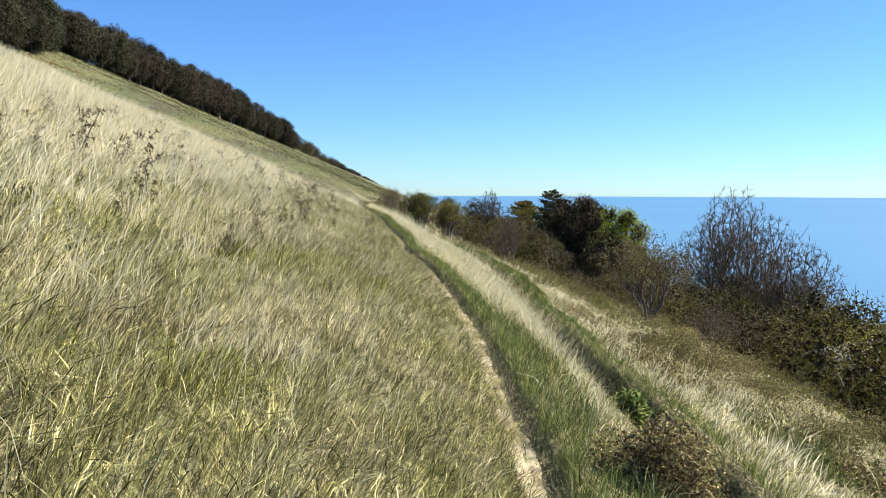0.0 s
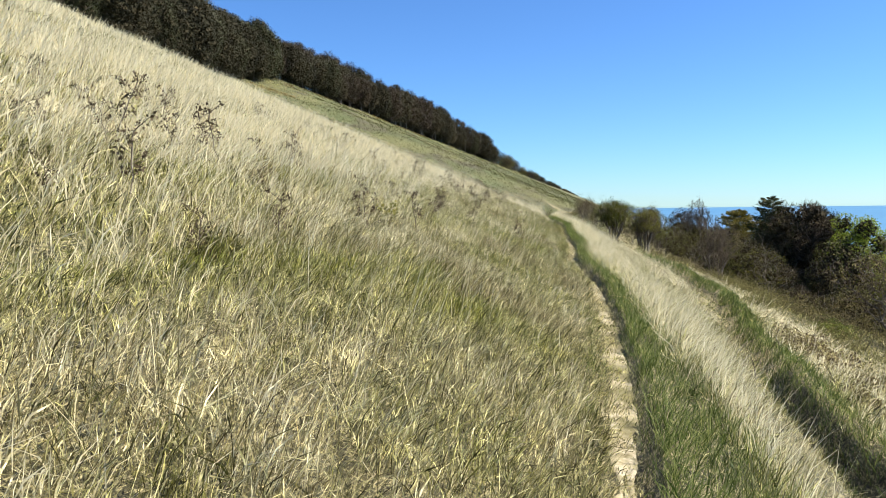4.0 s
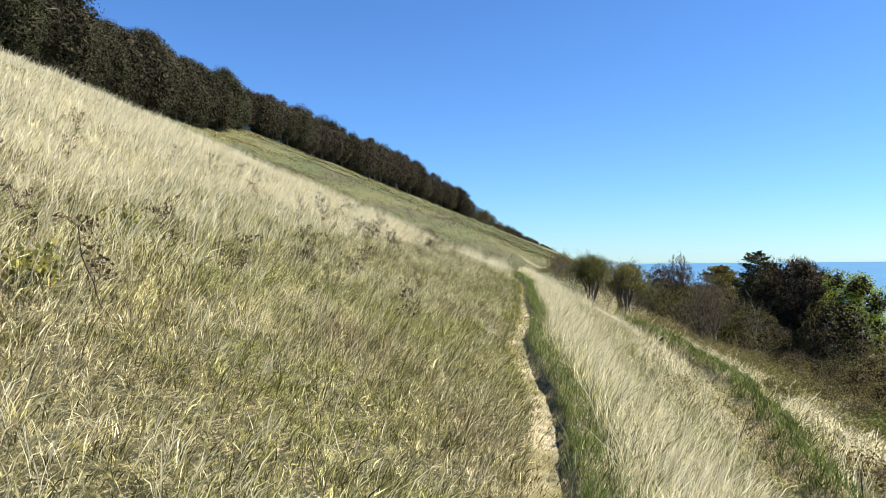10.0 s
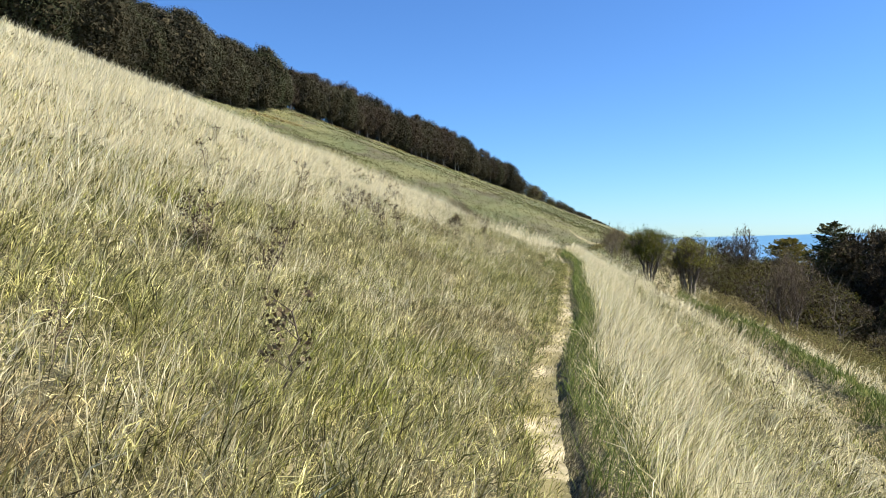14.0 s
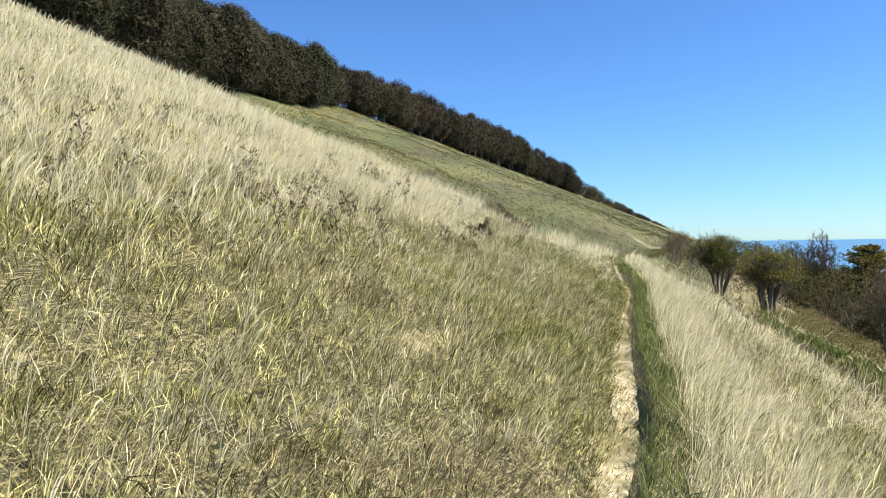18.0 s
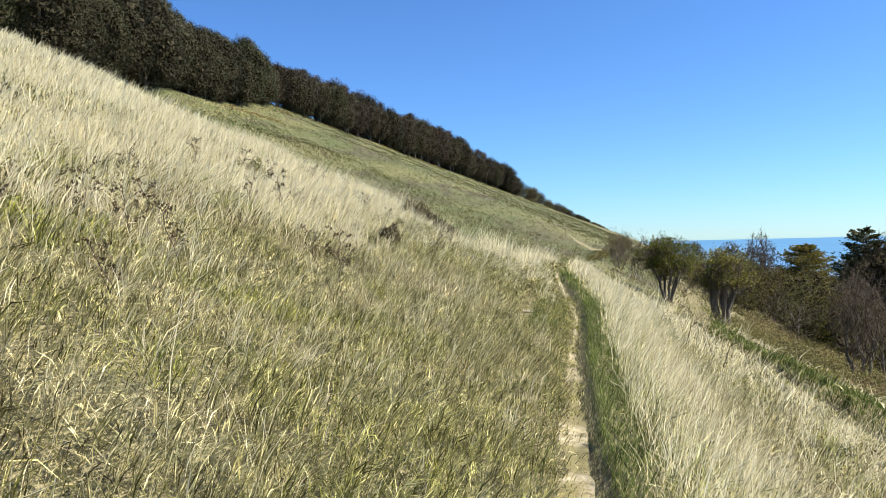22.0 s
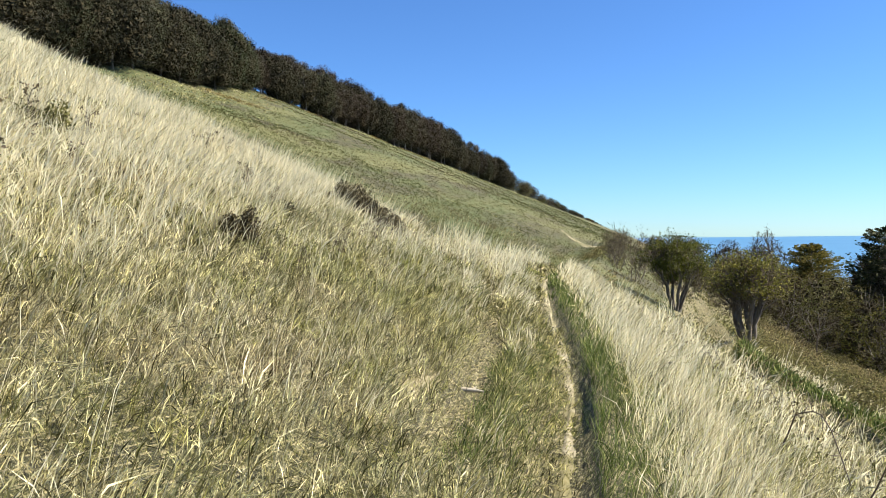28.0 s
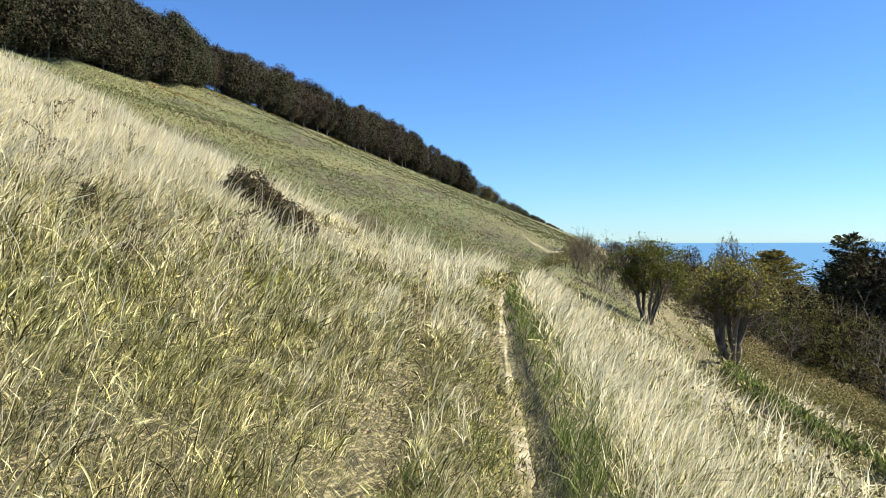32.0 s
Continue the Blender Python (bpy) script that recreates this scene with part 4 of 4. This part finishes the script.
u, y = np.concatenate([b[0] for b in bits]), np.concatenate([b[1] for b in bits])
t = u - lower_track(y)
keep = ~((t < 0.15) & (t > -0.7) & (rs.rand(len(u)) < 0.9)) & ~((t < -1.1) & (rs.rand(len(u)) < 0.5))
u, y, t = u[keep], y[keep], t[keep]
keep = ~(grass_cleared(u, y) & (rs.rand(len(u)) < 0.3)) & ~((np.abs(u - upper_track(y)) < 0.13) & (y > 36) & (rs.rand(len(u)) < 0.6))
u, y, t = u[keep], y[keep], t[keep]
fringe = np.interp(y, [4, 9, 13, 20], [1.05, 0.75, 0.48, 0.4])     # how wide the green verge is
keep = ~((u < -0.45) & (u > -fringe) & (rs.rand(len(u)) < 0.8))
u, y, t = u[keep], y[keep], t[keep]
T = tall(u, y)
h = 0.13 + 0.05 * ease((u - 1.5) / 4) + 0.14 * T
h = np.where((u > 0) & (u < 3.5) & (y > 20), h * 0.8, h)
h = np.where((u > 0.1) & (u < 0.5), h * 0.7, h)
h = np.where((u < -0.5) & (u > -1.8), 0.28, h)
h = np.where((t < -0.6) & (t > -1.4), 0.3, h)
h = np.where((t < 0.95) & (t > -0.1), 0.09, h)
h = np.where((u > -0.15) & (u < 0.15), 0.07, h)
h = np.where(grass_cleared(u, y), 0.06, h)
h = np.where((np.abs(u - upper_track(y)) < 0.16) & (y > 35), h * 0.3, h)
w = 0.0016 * reach(u, y)
fine = (u > -3.4) & (u < 7) & (y < 46)
blades("hillside_grass", u[fine], y[fine], h[fine], w[fine], 0.75, M_STRAW, "long dry straw-coloured grass bent by the wind, greener in patches", 41, 9, 0.05, 0.36, True)
blades("upper_hillside_grass", u[~fine], y[~fine], h[~fine] * 0.95, w[~fine] * 1.25, 0.7, M_STRAW, "long dry straw-coloured grass farther up and down the slope", 45, 7, far=True)

# the low matted layer between the tufts, its dark colour painting shade in the gaps
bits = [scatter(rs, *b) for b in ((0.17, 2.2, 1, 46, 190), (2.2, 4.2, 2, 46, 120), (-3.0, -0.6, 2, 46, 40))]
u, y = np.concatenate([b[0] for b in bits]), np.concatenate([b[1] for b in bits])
keep = (np.abs(u - lower_track(y)) > 0.28) & ~(grass_cleared(u, y) & (rs.rand(len(u)) < 0.2))
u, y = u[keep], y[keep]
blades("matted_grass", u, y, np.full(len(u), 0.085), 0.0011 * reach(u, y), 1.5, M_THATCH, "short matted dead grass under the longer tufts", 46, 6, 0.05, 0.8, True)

# taller pale seeding stalks
bits = [scatter(rs, *b) for b in ((1.2, 4, 2, 42, 30), (4, 9, 3, 52, 130), (9, 16, 5, 62, 115), (16, 30, 10, 80, 45), (0.6, 9, 42, 62, 70),
                                  (-1.6, -0.5, 1, 42, 300), (-1.6, -0.5, 42, 60, 90), (-6.5, -1.75, 3, 58, 40), (30, 60, 25, 100, 9))]
u, y = np.concatenate([b[0] for b in bits]), np.concatenate([b[1] for b in bits])
keep = (rs.rand(len(u)) < 0.15 + tall(u, y) ** 1.5) | ((u < 0) & (u > -1.8))
keep &= ~((u < lower_track(y) - 0.9) & (rs.rand(len(u)) < 0.55))
t = u - lower_track(y)
keep &= ~grass_cleared(u, y)
keep &= ~((t > -0.7) & (t < 1.0)) & ~((u < 0) & (u > -np.interp(y, [4, 9, 13, 20], [1.1, 0.8, 0.52, 0.45])))
u, y = u[keep], y[keep]
blades("pale_grass_stalks", u, y, np.where((u < 0) & (u > -2), 0.46, 0.6), 0.00078 * reach(u, y), 0.45, M_PLUME,
       "tall pale dry grass stalks with seed heads", 42, 1, 0.02, 0.15, True)

# thick pale grass on the upper slope and on the bank beside the path
bits = [scatter(rs, *b) for b in ((0.3, 3.6, 1, 12, 46), (0.3, 2.6, 1, 50, 62), (2.6, 5, 2, 50, 34), (5, 10, 3, 50, 40), (3.2, 9, 34, 50, 30), (2, 12, 50, 64, 34), (10, 18, 6, 66, 20), (18, 34, 12, 80, 8), (-1.75, -0.5, 1, 42, 52), (-1.75, -0.5, 42, 60, 34), (-4.6, -1.75, 12, 58, 12))]
below = np.concatenate([rs.uniform(19, 58, 1500), rs.uniform(3, 15, 1300)])       # the strip just below the lower track
bits.append((lower_track(below) - 0.7 - 2.2 * rs.rand(2800) ** 1.2, below))
u, y = np.concatenate([b[0] for b in bits]), np.concatenate([b[1] for b in bits])
t = u - lower_track(y)
keep = (rs.rand(len(u)) < np.where(u > 0, np.clip(0.3 + ease((u - 2.2) / 4) * 0.55 + 0.6 * ripple(line_x(y) - u, y, 6, 23), 0.05, 1), 0.9)) & ~grass_cleared(u, y) & ~((np.abs(u - upper_track(y)) < 0.2) & (y > 35))
keep &= (t > -0.7) | (ripple(line_x(y) - u, y, 3.2, 71) > -0.1)      # patchy below the lower track
keep &= ~((t > -0.7) & (t < 0.95)) & ~((u < 0) & (u > -np.interp(y, [4, 9, 13, 20], [1.1, 0.8, 0.52, 0.45])))
u, y = u[keep], y[keep]
blades("pale_hillside_grass", u, y, np.where(u > 0, 0.2 + 0.16 * ease((u - 1.8) / 2.5), 0.3), 0.0015 * reach(u, y), 0.65, M_PLUME, "thick pale straw grass standing on the slope", 48, 6, 0.045, 0.25, True)

# short green grass on the lip of the path and in the lower track
bits = [scatter(rs, *b) for b in ((-0.3, -0.15, 1, 14, 130), (-0.56, -0.19, 1, 40, 230), (-0.56, -0.19, 40, 58, 60), (-7, -1.5, 1, 58, 110), (0.12, 0.3, 1, 40, 60), (0.3, 0.72, 35.0, 38.5, 150), (-7.6, -5.2, 10.8, 14.5, 150), (-0.8, -0.56, 1, 30, 80), (-0.9, -0.56, 30, 46, 130), (-1.15, -0.56, 2.5, 12, 150))]
u, y = np.concatenate([b[0] for b in bits]), np.concatenate([b[1] for b in bits])
keep = (u > -1.0) | ((y > 10.8) & (y < 14.5) & (u < -5.2)) | ((u - lower_track(y) < 0.12) & (u - lower_track(y) > -0.7))
u, y = u[keep], y[keep]
blades("green_verge_grass", u, y, np.full(len(u), 0.17), 0.00125 * reach(u, y), 0.7, M_VERGE,
       "short fresh green grass along the edge of the footpath", 43, 6, 0.04)

# tufts on the far field
bits = [scatter(rs, *b) for b in ((0, 62, 60, 130, 5.0), (0, 92, 100, 200, 2.4), (0, 80, 200, 380, 0.9), (-12, 0, 55, 200, 3.0))]
u, y = np.concatenate([b[0] for b in bits]), np.concatenate([b[1] for b in bits])
edge = np.interp(y, EDGE_Y, EDGE_U)
keep = (u < edge + 3) & ~((u > -0.8) & (u < 7.6) & (np.abs(y - 131 - 2.3 * (u - 3.4)) < 2.2) & (rs.rand(len(u)) < 0.85))
u, y, edge = u[keep], y[keep], edge[keep]
dry = rs.rand(len(u)) < np.clip(0.95 - (edge - u) / np.interp(y, [60, 172, 300], [4.0, 12.0, 26.0]) + 0.35 * ripple(line_x(y) - u, y, 14, 61), 0.03, 1)
blades("far_field_grass", u[~dry], y[~dry], np.full((~dry).sum(), 0.16), 0.0011 * reach(u, y)[~dry], 0.9, M_FIELD,
       "grazed olive-green turf on the far slope", 44, 2, 0.1, far=True)
blades("dry_field_grass", u[dry], y[dry], np.full(dry.sum(), 0.24), 0.0012 * reach(u, y)[dry], 0.9, M_STRAW,
       "bleached dry grass along the top of the far slope", 47, 2, 0.1, far=True)


# ---- scrub on the slope below the path ----
def litter(name, u, y, lift, size, mat, label, seed, up=0.2, long=1.6):
    """Loose small leaves over the ground, joined into one mesh."""
    rs = np.random.RandomState(seed)
    c = np.stack([line_x(y) - u, y, land_u(u, y) + lift], -1)
    return tagged(new(name, mesh_of(name, *leaves(c, size, rs, up, long), mat)), label, "undergrowth", kind="stuff")


rs = np.random.RandomState(77)
bits = [scatter(rs, *b) for b in ((-6, -2.4, 3, 60, 620), (-11, -6, 5, 75, 420), (-19, -11, 12, 95, 190), (-26, -14, 60, 200, 16), (-9, -1.5, 58, 94, 130))]
u, y = np.concatenate([b[0] for b in bits]), np.concatenate([b[1] for b in bits])
mound = np.clip(0.5 + 0.8 * ripple(line_x(y) - u, y, 4.5, 31) + 0.6 * ripple(line_x(y) - u, y, 1.7, 32), 0, 1.3)
near = ease((lower_track(y) - 1.1 - u) / 2.0)
keep = (rs.rand(len(u)) < np.clip(mound * 1.3, 0, 1) * (np.interp(y, [10, 18], [0.06, 0.17]) + 0.83 * near) * np.interp(y, [9, 17], [0.45, 1])) & (np.abs(u - lower_track(y)) > 0.3)
u, y, mound = u[keep], y[keep], mound[keep]
litter("bramble_scrub", u, y, rs.uniform(0.02, 0.75, len(u)) * mound, 0.0016 * np.maximum(np.hypot(1.7 * u, np.maximum(0, y - 31)), 7) ** 0.85 + 0.012,
       M_SCRUB, "low brown bramble scrub covering the lower slope", 78)
u, y = scatter(rs, -2, 22, 62, 122, 40)
keep = rs.rand(len(u)) < np.clip(ripple(line_x(y) - u, y, 9, 33) + 0.55, 0, 1)
u, y = u[keep], y[keep]
litter("dead_bracken", u, y, rs.uniform(0.0, 0.3, len(u)), 0.07, M_SCRUB, "dark dead bracken in the hollow beyond the rise", 79)

y = rs.uniform(130, 330, 9000)
u = np.interp(y, EDGE_Y, EDGE_U) - rs.uniform(-1, 7, len(y))
keep = ripple(line_x(y) - u, y, 16, 35) > 0.42
u, y = u[keep], y[keep]
litter("orange_bracken", u, y, rs.uniform(0.0, 0.4, len(u)), 0.2, M_BRACKEN, "orange-brown dead bracken along the edge of the wood", 80)

# ---- bushes and weeds ----
put(bush(91, 0.42, 0.55, M_BRAMBLE, "dark bramble bush beside the footpath", 14000, 0.018, "bramble_bush"), on_land(1.42, 5.0))
put(bush(92, 0.25, 0.34, M_VERGE, "dark green grass tussock in the lower track", 1500, 0.05, "grass_tussock", "tussock"), on_land(2.1, 9.1))
put(bush(93, 0.21, 0.36, M_DARKBRAMBLE, "dark low bramble on the grassy slope", 7000, 0.018, "bramble_bush"), on_land(-8.1, 38.1))
put(bush(94, 0.2, 0.32, M_DARKBRAMBLE, "dark low bramble on the grassy slope", 7000, 0.018, "bramble_bush"), on_land(-8.9, 40.3))
put(bush(99, 0.42, 0.55, M_SCRUB, "grey-green thorny bush on the grassy slope", 5000, 0.03, "thorn_bush"), on_land(-12.0, 39.0))
for k, (x, y, s) in enumerate(((-11.35, 46.6, 0.7), (-10.8, 46.3, 0.9), (-10.25, 46.1, 0.75), (-9.85, 45.9, 0.55))):
    put(bush(95 + k, s * 0.7, 0.6 * s ** 0.5, M_DARKBRAMBLE, "wide dark bramble mound on the rise", 9000, 0.03, "bramble_bush"), on_land(x, y))
yellow = bush(98, 0.16, 0.3, M_GORSE, "small yellow-flowering gorse sprig in the grass", 420, 0.03, "gorse_sprig")
put(yellow, on_land(-7.3, 41.2))
copy_thing(yellow, on_land(-4.9, 13.6, 1.0, 1.1))
copy_thing(yellow, on_land(-3.9, 15.4, 2.0, 1.2))


tuft = bush(97, 0.22, 0.2, M_THICK, "low brown-green weed clump in the dry grass", 1500, 0.017, "weed_clump", "weed")
for k in range(44):
    uu, yy = rs.uniform(2.6, 13), rs.uniform(5, 46)
    m = on_land(float(line_x(yy)) - uu, yy, k * 1.3, rs.uniform(0.6, 1.5), 0.03)
    tagged(put(tuft, m) if k == 0 else again(tuft, m), group="weeds in the grass")


mounds = [bush(140, 0.8, 0.42, M_BRAMBLE, "low brown bramble mound on the lower slope", 3200, 0.036, "bramble_bush"),
          bush(141, 0.9, 0.36, M_SCRUB, "low tan and olive bramble mound on the lower slope", 3200, 0.036, "bramble_bush"),
          bush(142, 0.7, 0.45, M_THICK, "low olive-brown bramble mound on the lower slope", 3200, 0.036, "bramble_bush")]
for k in range(74):
    yy = rs.uniform(8, 62)
    uu = float(lower_track(yy)) - 0.9 - 11 * rs.rand() ** 1.2
    m = on_land(float(line_x(yy)) - uu, yy, k * 1.9, rs.uniform(0.6, 1.25), 0.05)
    tagged(put(mounds[k], m) if k < 3 else again(mounds[k % 3], m), group="brambles on the lower slope")


def weed(seed, height):
    """A dead dock or thistle: a bent stem, side stalks and crumpled leaves."""
    rs = np.random.RandomState(seed)
    p, line, side, pts = np.zeros(3), [np.zeros(3)], [], []
    for k in range(7):
        q = p + np.array([rs.normal(0.02, 0.03), rs.normal(0, 0.03), height / 7])
        line.append(q)
        p = q
        if k > 1:
            for _ in range(2):
                a = rs.uniform(0, 6.28)
                r = height * rs.uniform(0.1, 0.24)
                e = q + np.array([math.cos(a) * r, math.sin(a) * r, r * 0.8])
                side.append((*q, *e, 0.005, 0.003))
                pts.append(e + rs.normal(0, 0.035, (14, 3)))
    c = np.concatenate(pts)
    return plant("dead_weed", (("stem", mesh_of("weed_stem", *stalk(line, np.linspace(0.009, 0.006, len(line)), 5), M_TWIG), ""), ("branchwork", mesh_of("weed_stalks", *tubes(side, 4), M_TWIG), ""), ("foliage", mesh_of("weed_foliage", *leaves(c, 0.032, rs), M_WEED), "crumpled brown leaves")),
                 "dark dead weed stalk with crumpled leaves in the grass", "weed", "weeds in the grass")


weeds = [weed(100 + k, 0.85) for k in range(4)]
spots = [(-6.5, 12.2, 1.0), (-4.3, 9.8, 0.9), (-5.5, 13.2, 1.0), (-2.6, 19.5, 0.7), (-4.2, 21.75, 0.7), (-5.7, 27.6, 0.8), (-9.0, 36.0, 0.9), (-8.7, 34.3, 0.9),
         (-8.0, 41.4, 0.6), (-5.9, 12.7, 0.8), (-6.1, 11.7, 0.7), (-3.4, 18.7, 0.5), (-5.0, 21.9, 0.6), (-6.2, 27.4, 0.7)]
rs = np.random.RandomState(55)
for _ in range(120):
    uu, yy = rs.uniform(2.5, 10), rs.uniform(8, 47)
    spots.append((float(line_x(yy)) - uu, yy, rs.uniform(0.4, 0.8)))
for k, (x, y, s) in enumerate(spots):
    m = on_land(x, y, k * 1.7, s, 0.02)
    if k < 4:
        put(weeds[k], m)
    else:
        copy_thing(weeds[k % 4], m)


def cane(seed):
    """An arching bramble cane with a few side thorny twigs."""
    rs = np.random.RandomState(seed)
    a, r = rs.uniform(0, 6.28), rs.uniform(0.5, 0.9)
    pts = [np.array([math.cos(a) * r * t, math.sin(a) * r * t, 0.62 * math.sin(math.pi * min(t * 0.8 + 0.1, 1)) + rs.normal(0, 0.015)]) for t in np.linspace(0, 1, 9)]
    segs = []
    for p in pts[2:-1]:
        e = p + rs.normal(0, 0.1, 3)
        segs.append((*p, *e, 0.004, 0.002))
    return plant("bramble_cane", (("stem", mesh_of("cane_stem", *stalk(pts, np.linspace(0.007, 0.004, len(pts)), 5), M_TWIG, True), ""), ("branchwork", mesh_of("cane_twigs", *tubes(segs, 4), M_TWIG), "thin side twigs")), "dry arching bramble cane among pale grass", "bramble", "bramble canes")


canes = [cane(120 + k) for k in range(3)]
for k in range(16):
    uu, yy = rs.uniform(-4.5, -1.4), rs.uniform(14, 50)
    m = on_land(float(line_x(yy)) - uu, yy, k * 2.1, rs.uniform(0.8, 1.3), 0.02)
    if k < 3:
        put(canes[k], m)
    else:
        copy_thing(canes[k % 3], m)

# a weathered stick on the scraped chalk
stick = [(-0.17, 0.0, 0.03, -0.06, 0.02, 0.045, 0.022, 0.03), (-0.06, 0.02, 0.045, 0.08, 0.0, 0.04, 0.03, 0.026), (0.08, 0.0, 0.04, 0.2, -0.03, 0.03, 0.026, 0.012),
         (0.06, 0.0, 0.045, 0.12, 0.06, 0.07, 0.012, 0.006)]
log = tagged(new("fallen_stick", mesh_of("fallen_stick", *tubes(stick, 8), M_PALE, True)), "pale weathered stick lying on the scraped ground", "stick")
log.matrix_basis = on_land(-5.05, 36.8, 0.3, 0.7, 0.0)


def scrape(name, u0, u1, y0, y1, mat, label, seed, slant=0.0):
    """A bare patch with a ragged outline, lying on the ground."""
    rs = np.random.RandomState(seed)
    a = np.linspace(0, 6.283, 41)[:-1]
    ring = 1 + 0.22 * np.sin(3 * a + seed) + 0.16 * np.sin(7 * a) + rs.normal(0, 0.06, 40)
    rr = np.linspace(0.12, 1, 7)[:, None] * ring[None]
    U = (u0 + u1) / 2 + rr * np.cos(a) * (u1 - u0) / 2
    Y = (y0 + y1) / 2 + rr * np.sin(a) * (y1 - y0) / 2 + slant * (U - (u0 + u1) / 2)
    V = np.stack([line_x(Y) - U, Y, land_u(U, Y) + 0.012], -1).reshape(-1, 3)
    F = [v for r in range(6) for k in range(40) for v in (r * 40 + k, r * 40 + 40 + k, r * 40 + 40 + (k + 1) % 40, r * 40 + (k + 1) % 40)]
    F = F + list(range(40))
    return tagged(new(name, mesh_of(name, V, F, [4] * 240 + [40], mat, True)), label, "bare ground", kind="structure")


scrape("bare_patch", 0.98, 1.14, 35.2, 36.6, M_TREAD, "scraped patch of bare chalky soil in the grass", 1)
scrape("bare_patch", 1.56, 1.88, 25.9, 27.1, M_TREAD, "trampled chalky hollow in the grass", 2)
scrape("bare_patch", -0.6, 7.4, 129.6, 132.4, M_CHALK, "pale chalk scar running down the far slope", 3, 2.3)

# shrubs by the far path
shrub = bare_tree(130, 4, 2.8, 200, 1.2, 0.15, "small leafless shrub on the far bank", 0.007, 0.4, 0.2, 0.35, 3, 500, 0.03, M_THICK)
shrub.name = "bare_shrub"
put(shrub, on_land(-8.6, 82))
for k, (x, y, s) in enumerate(((-9.6, 90, 1.0), (-8.2, 96, 1.2), (-7.0, 78, 0.8), (-10.6, 104, 1.1), (-7.6, 110, 1.2))):
    copy_thing(shrub, on_land(x, y, k * 1.3, s))

# the house down among the trees
house = tagged(new("house"), "small pale house with a grey slate roof among trees", "house")
bm = bmesh.new()
bmesh.ops.create_cube(bm, size=1)
bmesh.ops.scale(bm, vec=(7.0, 5.0, 5.4), verts=bm.verts)
bmesh.ops.translate(bm, vec=(0, 0, 2.7), verts=bm.verts)
me = bpy.data.meshes.new("wall")
bm.to_mesh(me)
bm.free()
me.materials.append(M_WALL)
part("wall", me, house)
for side in (-1, 1):
    V = [(-3.8, side * 3.0, 5.1), (3.8, side * 3.0, 5.1), (3.8, 0, 7.1), (-3.8, 0, 7.1), (-3.8, side * 3.0, 5.22), (3.8, side * 3.0, 5.22), (3.8, 0, 7.24), (-3.8, 0, 7.24)]
    F = [0, 1, 2, 3, 4, 5, 6, 7, 0, 1, 5, 4, 1, 2, 6, 5, 2, 3, 7, 6, 3, 0, 4, 7]
    part("roof", mesh_of("roof", V, F, [4] * 6, M_ROOF), house, "grey slate roof slope")
for wx in (-2.0, 2.0):
    V = [(wx - 0.5, -2.56, 0.9), (wx + 0.5, -2.56, 0.9), (wx + 0.5, -2.56, 2.1), (wx - 0.5, -2.56, 2.1), (wx - 0.5, -2.5, 0.9), (wx + 0.5, -2.5, 0.9), (wx + 0.5, -2.5, 2.1), (wx - 0.5, -2.5, 2.1)]
    part("window", mesh_of("window", V, [0, 1, 2, 3, 4, 5, 6, 7, 0, 1, 5, 4, 1, 2, 6, 5, 2, 3, 7, 6, 3, 0, 4, 7], [4] * 6, M_PANE), house, "dark window pane")
put(house, on_land(24.5, 46, 0.5, 1.0, 1.3))
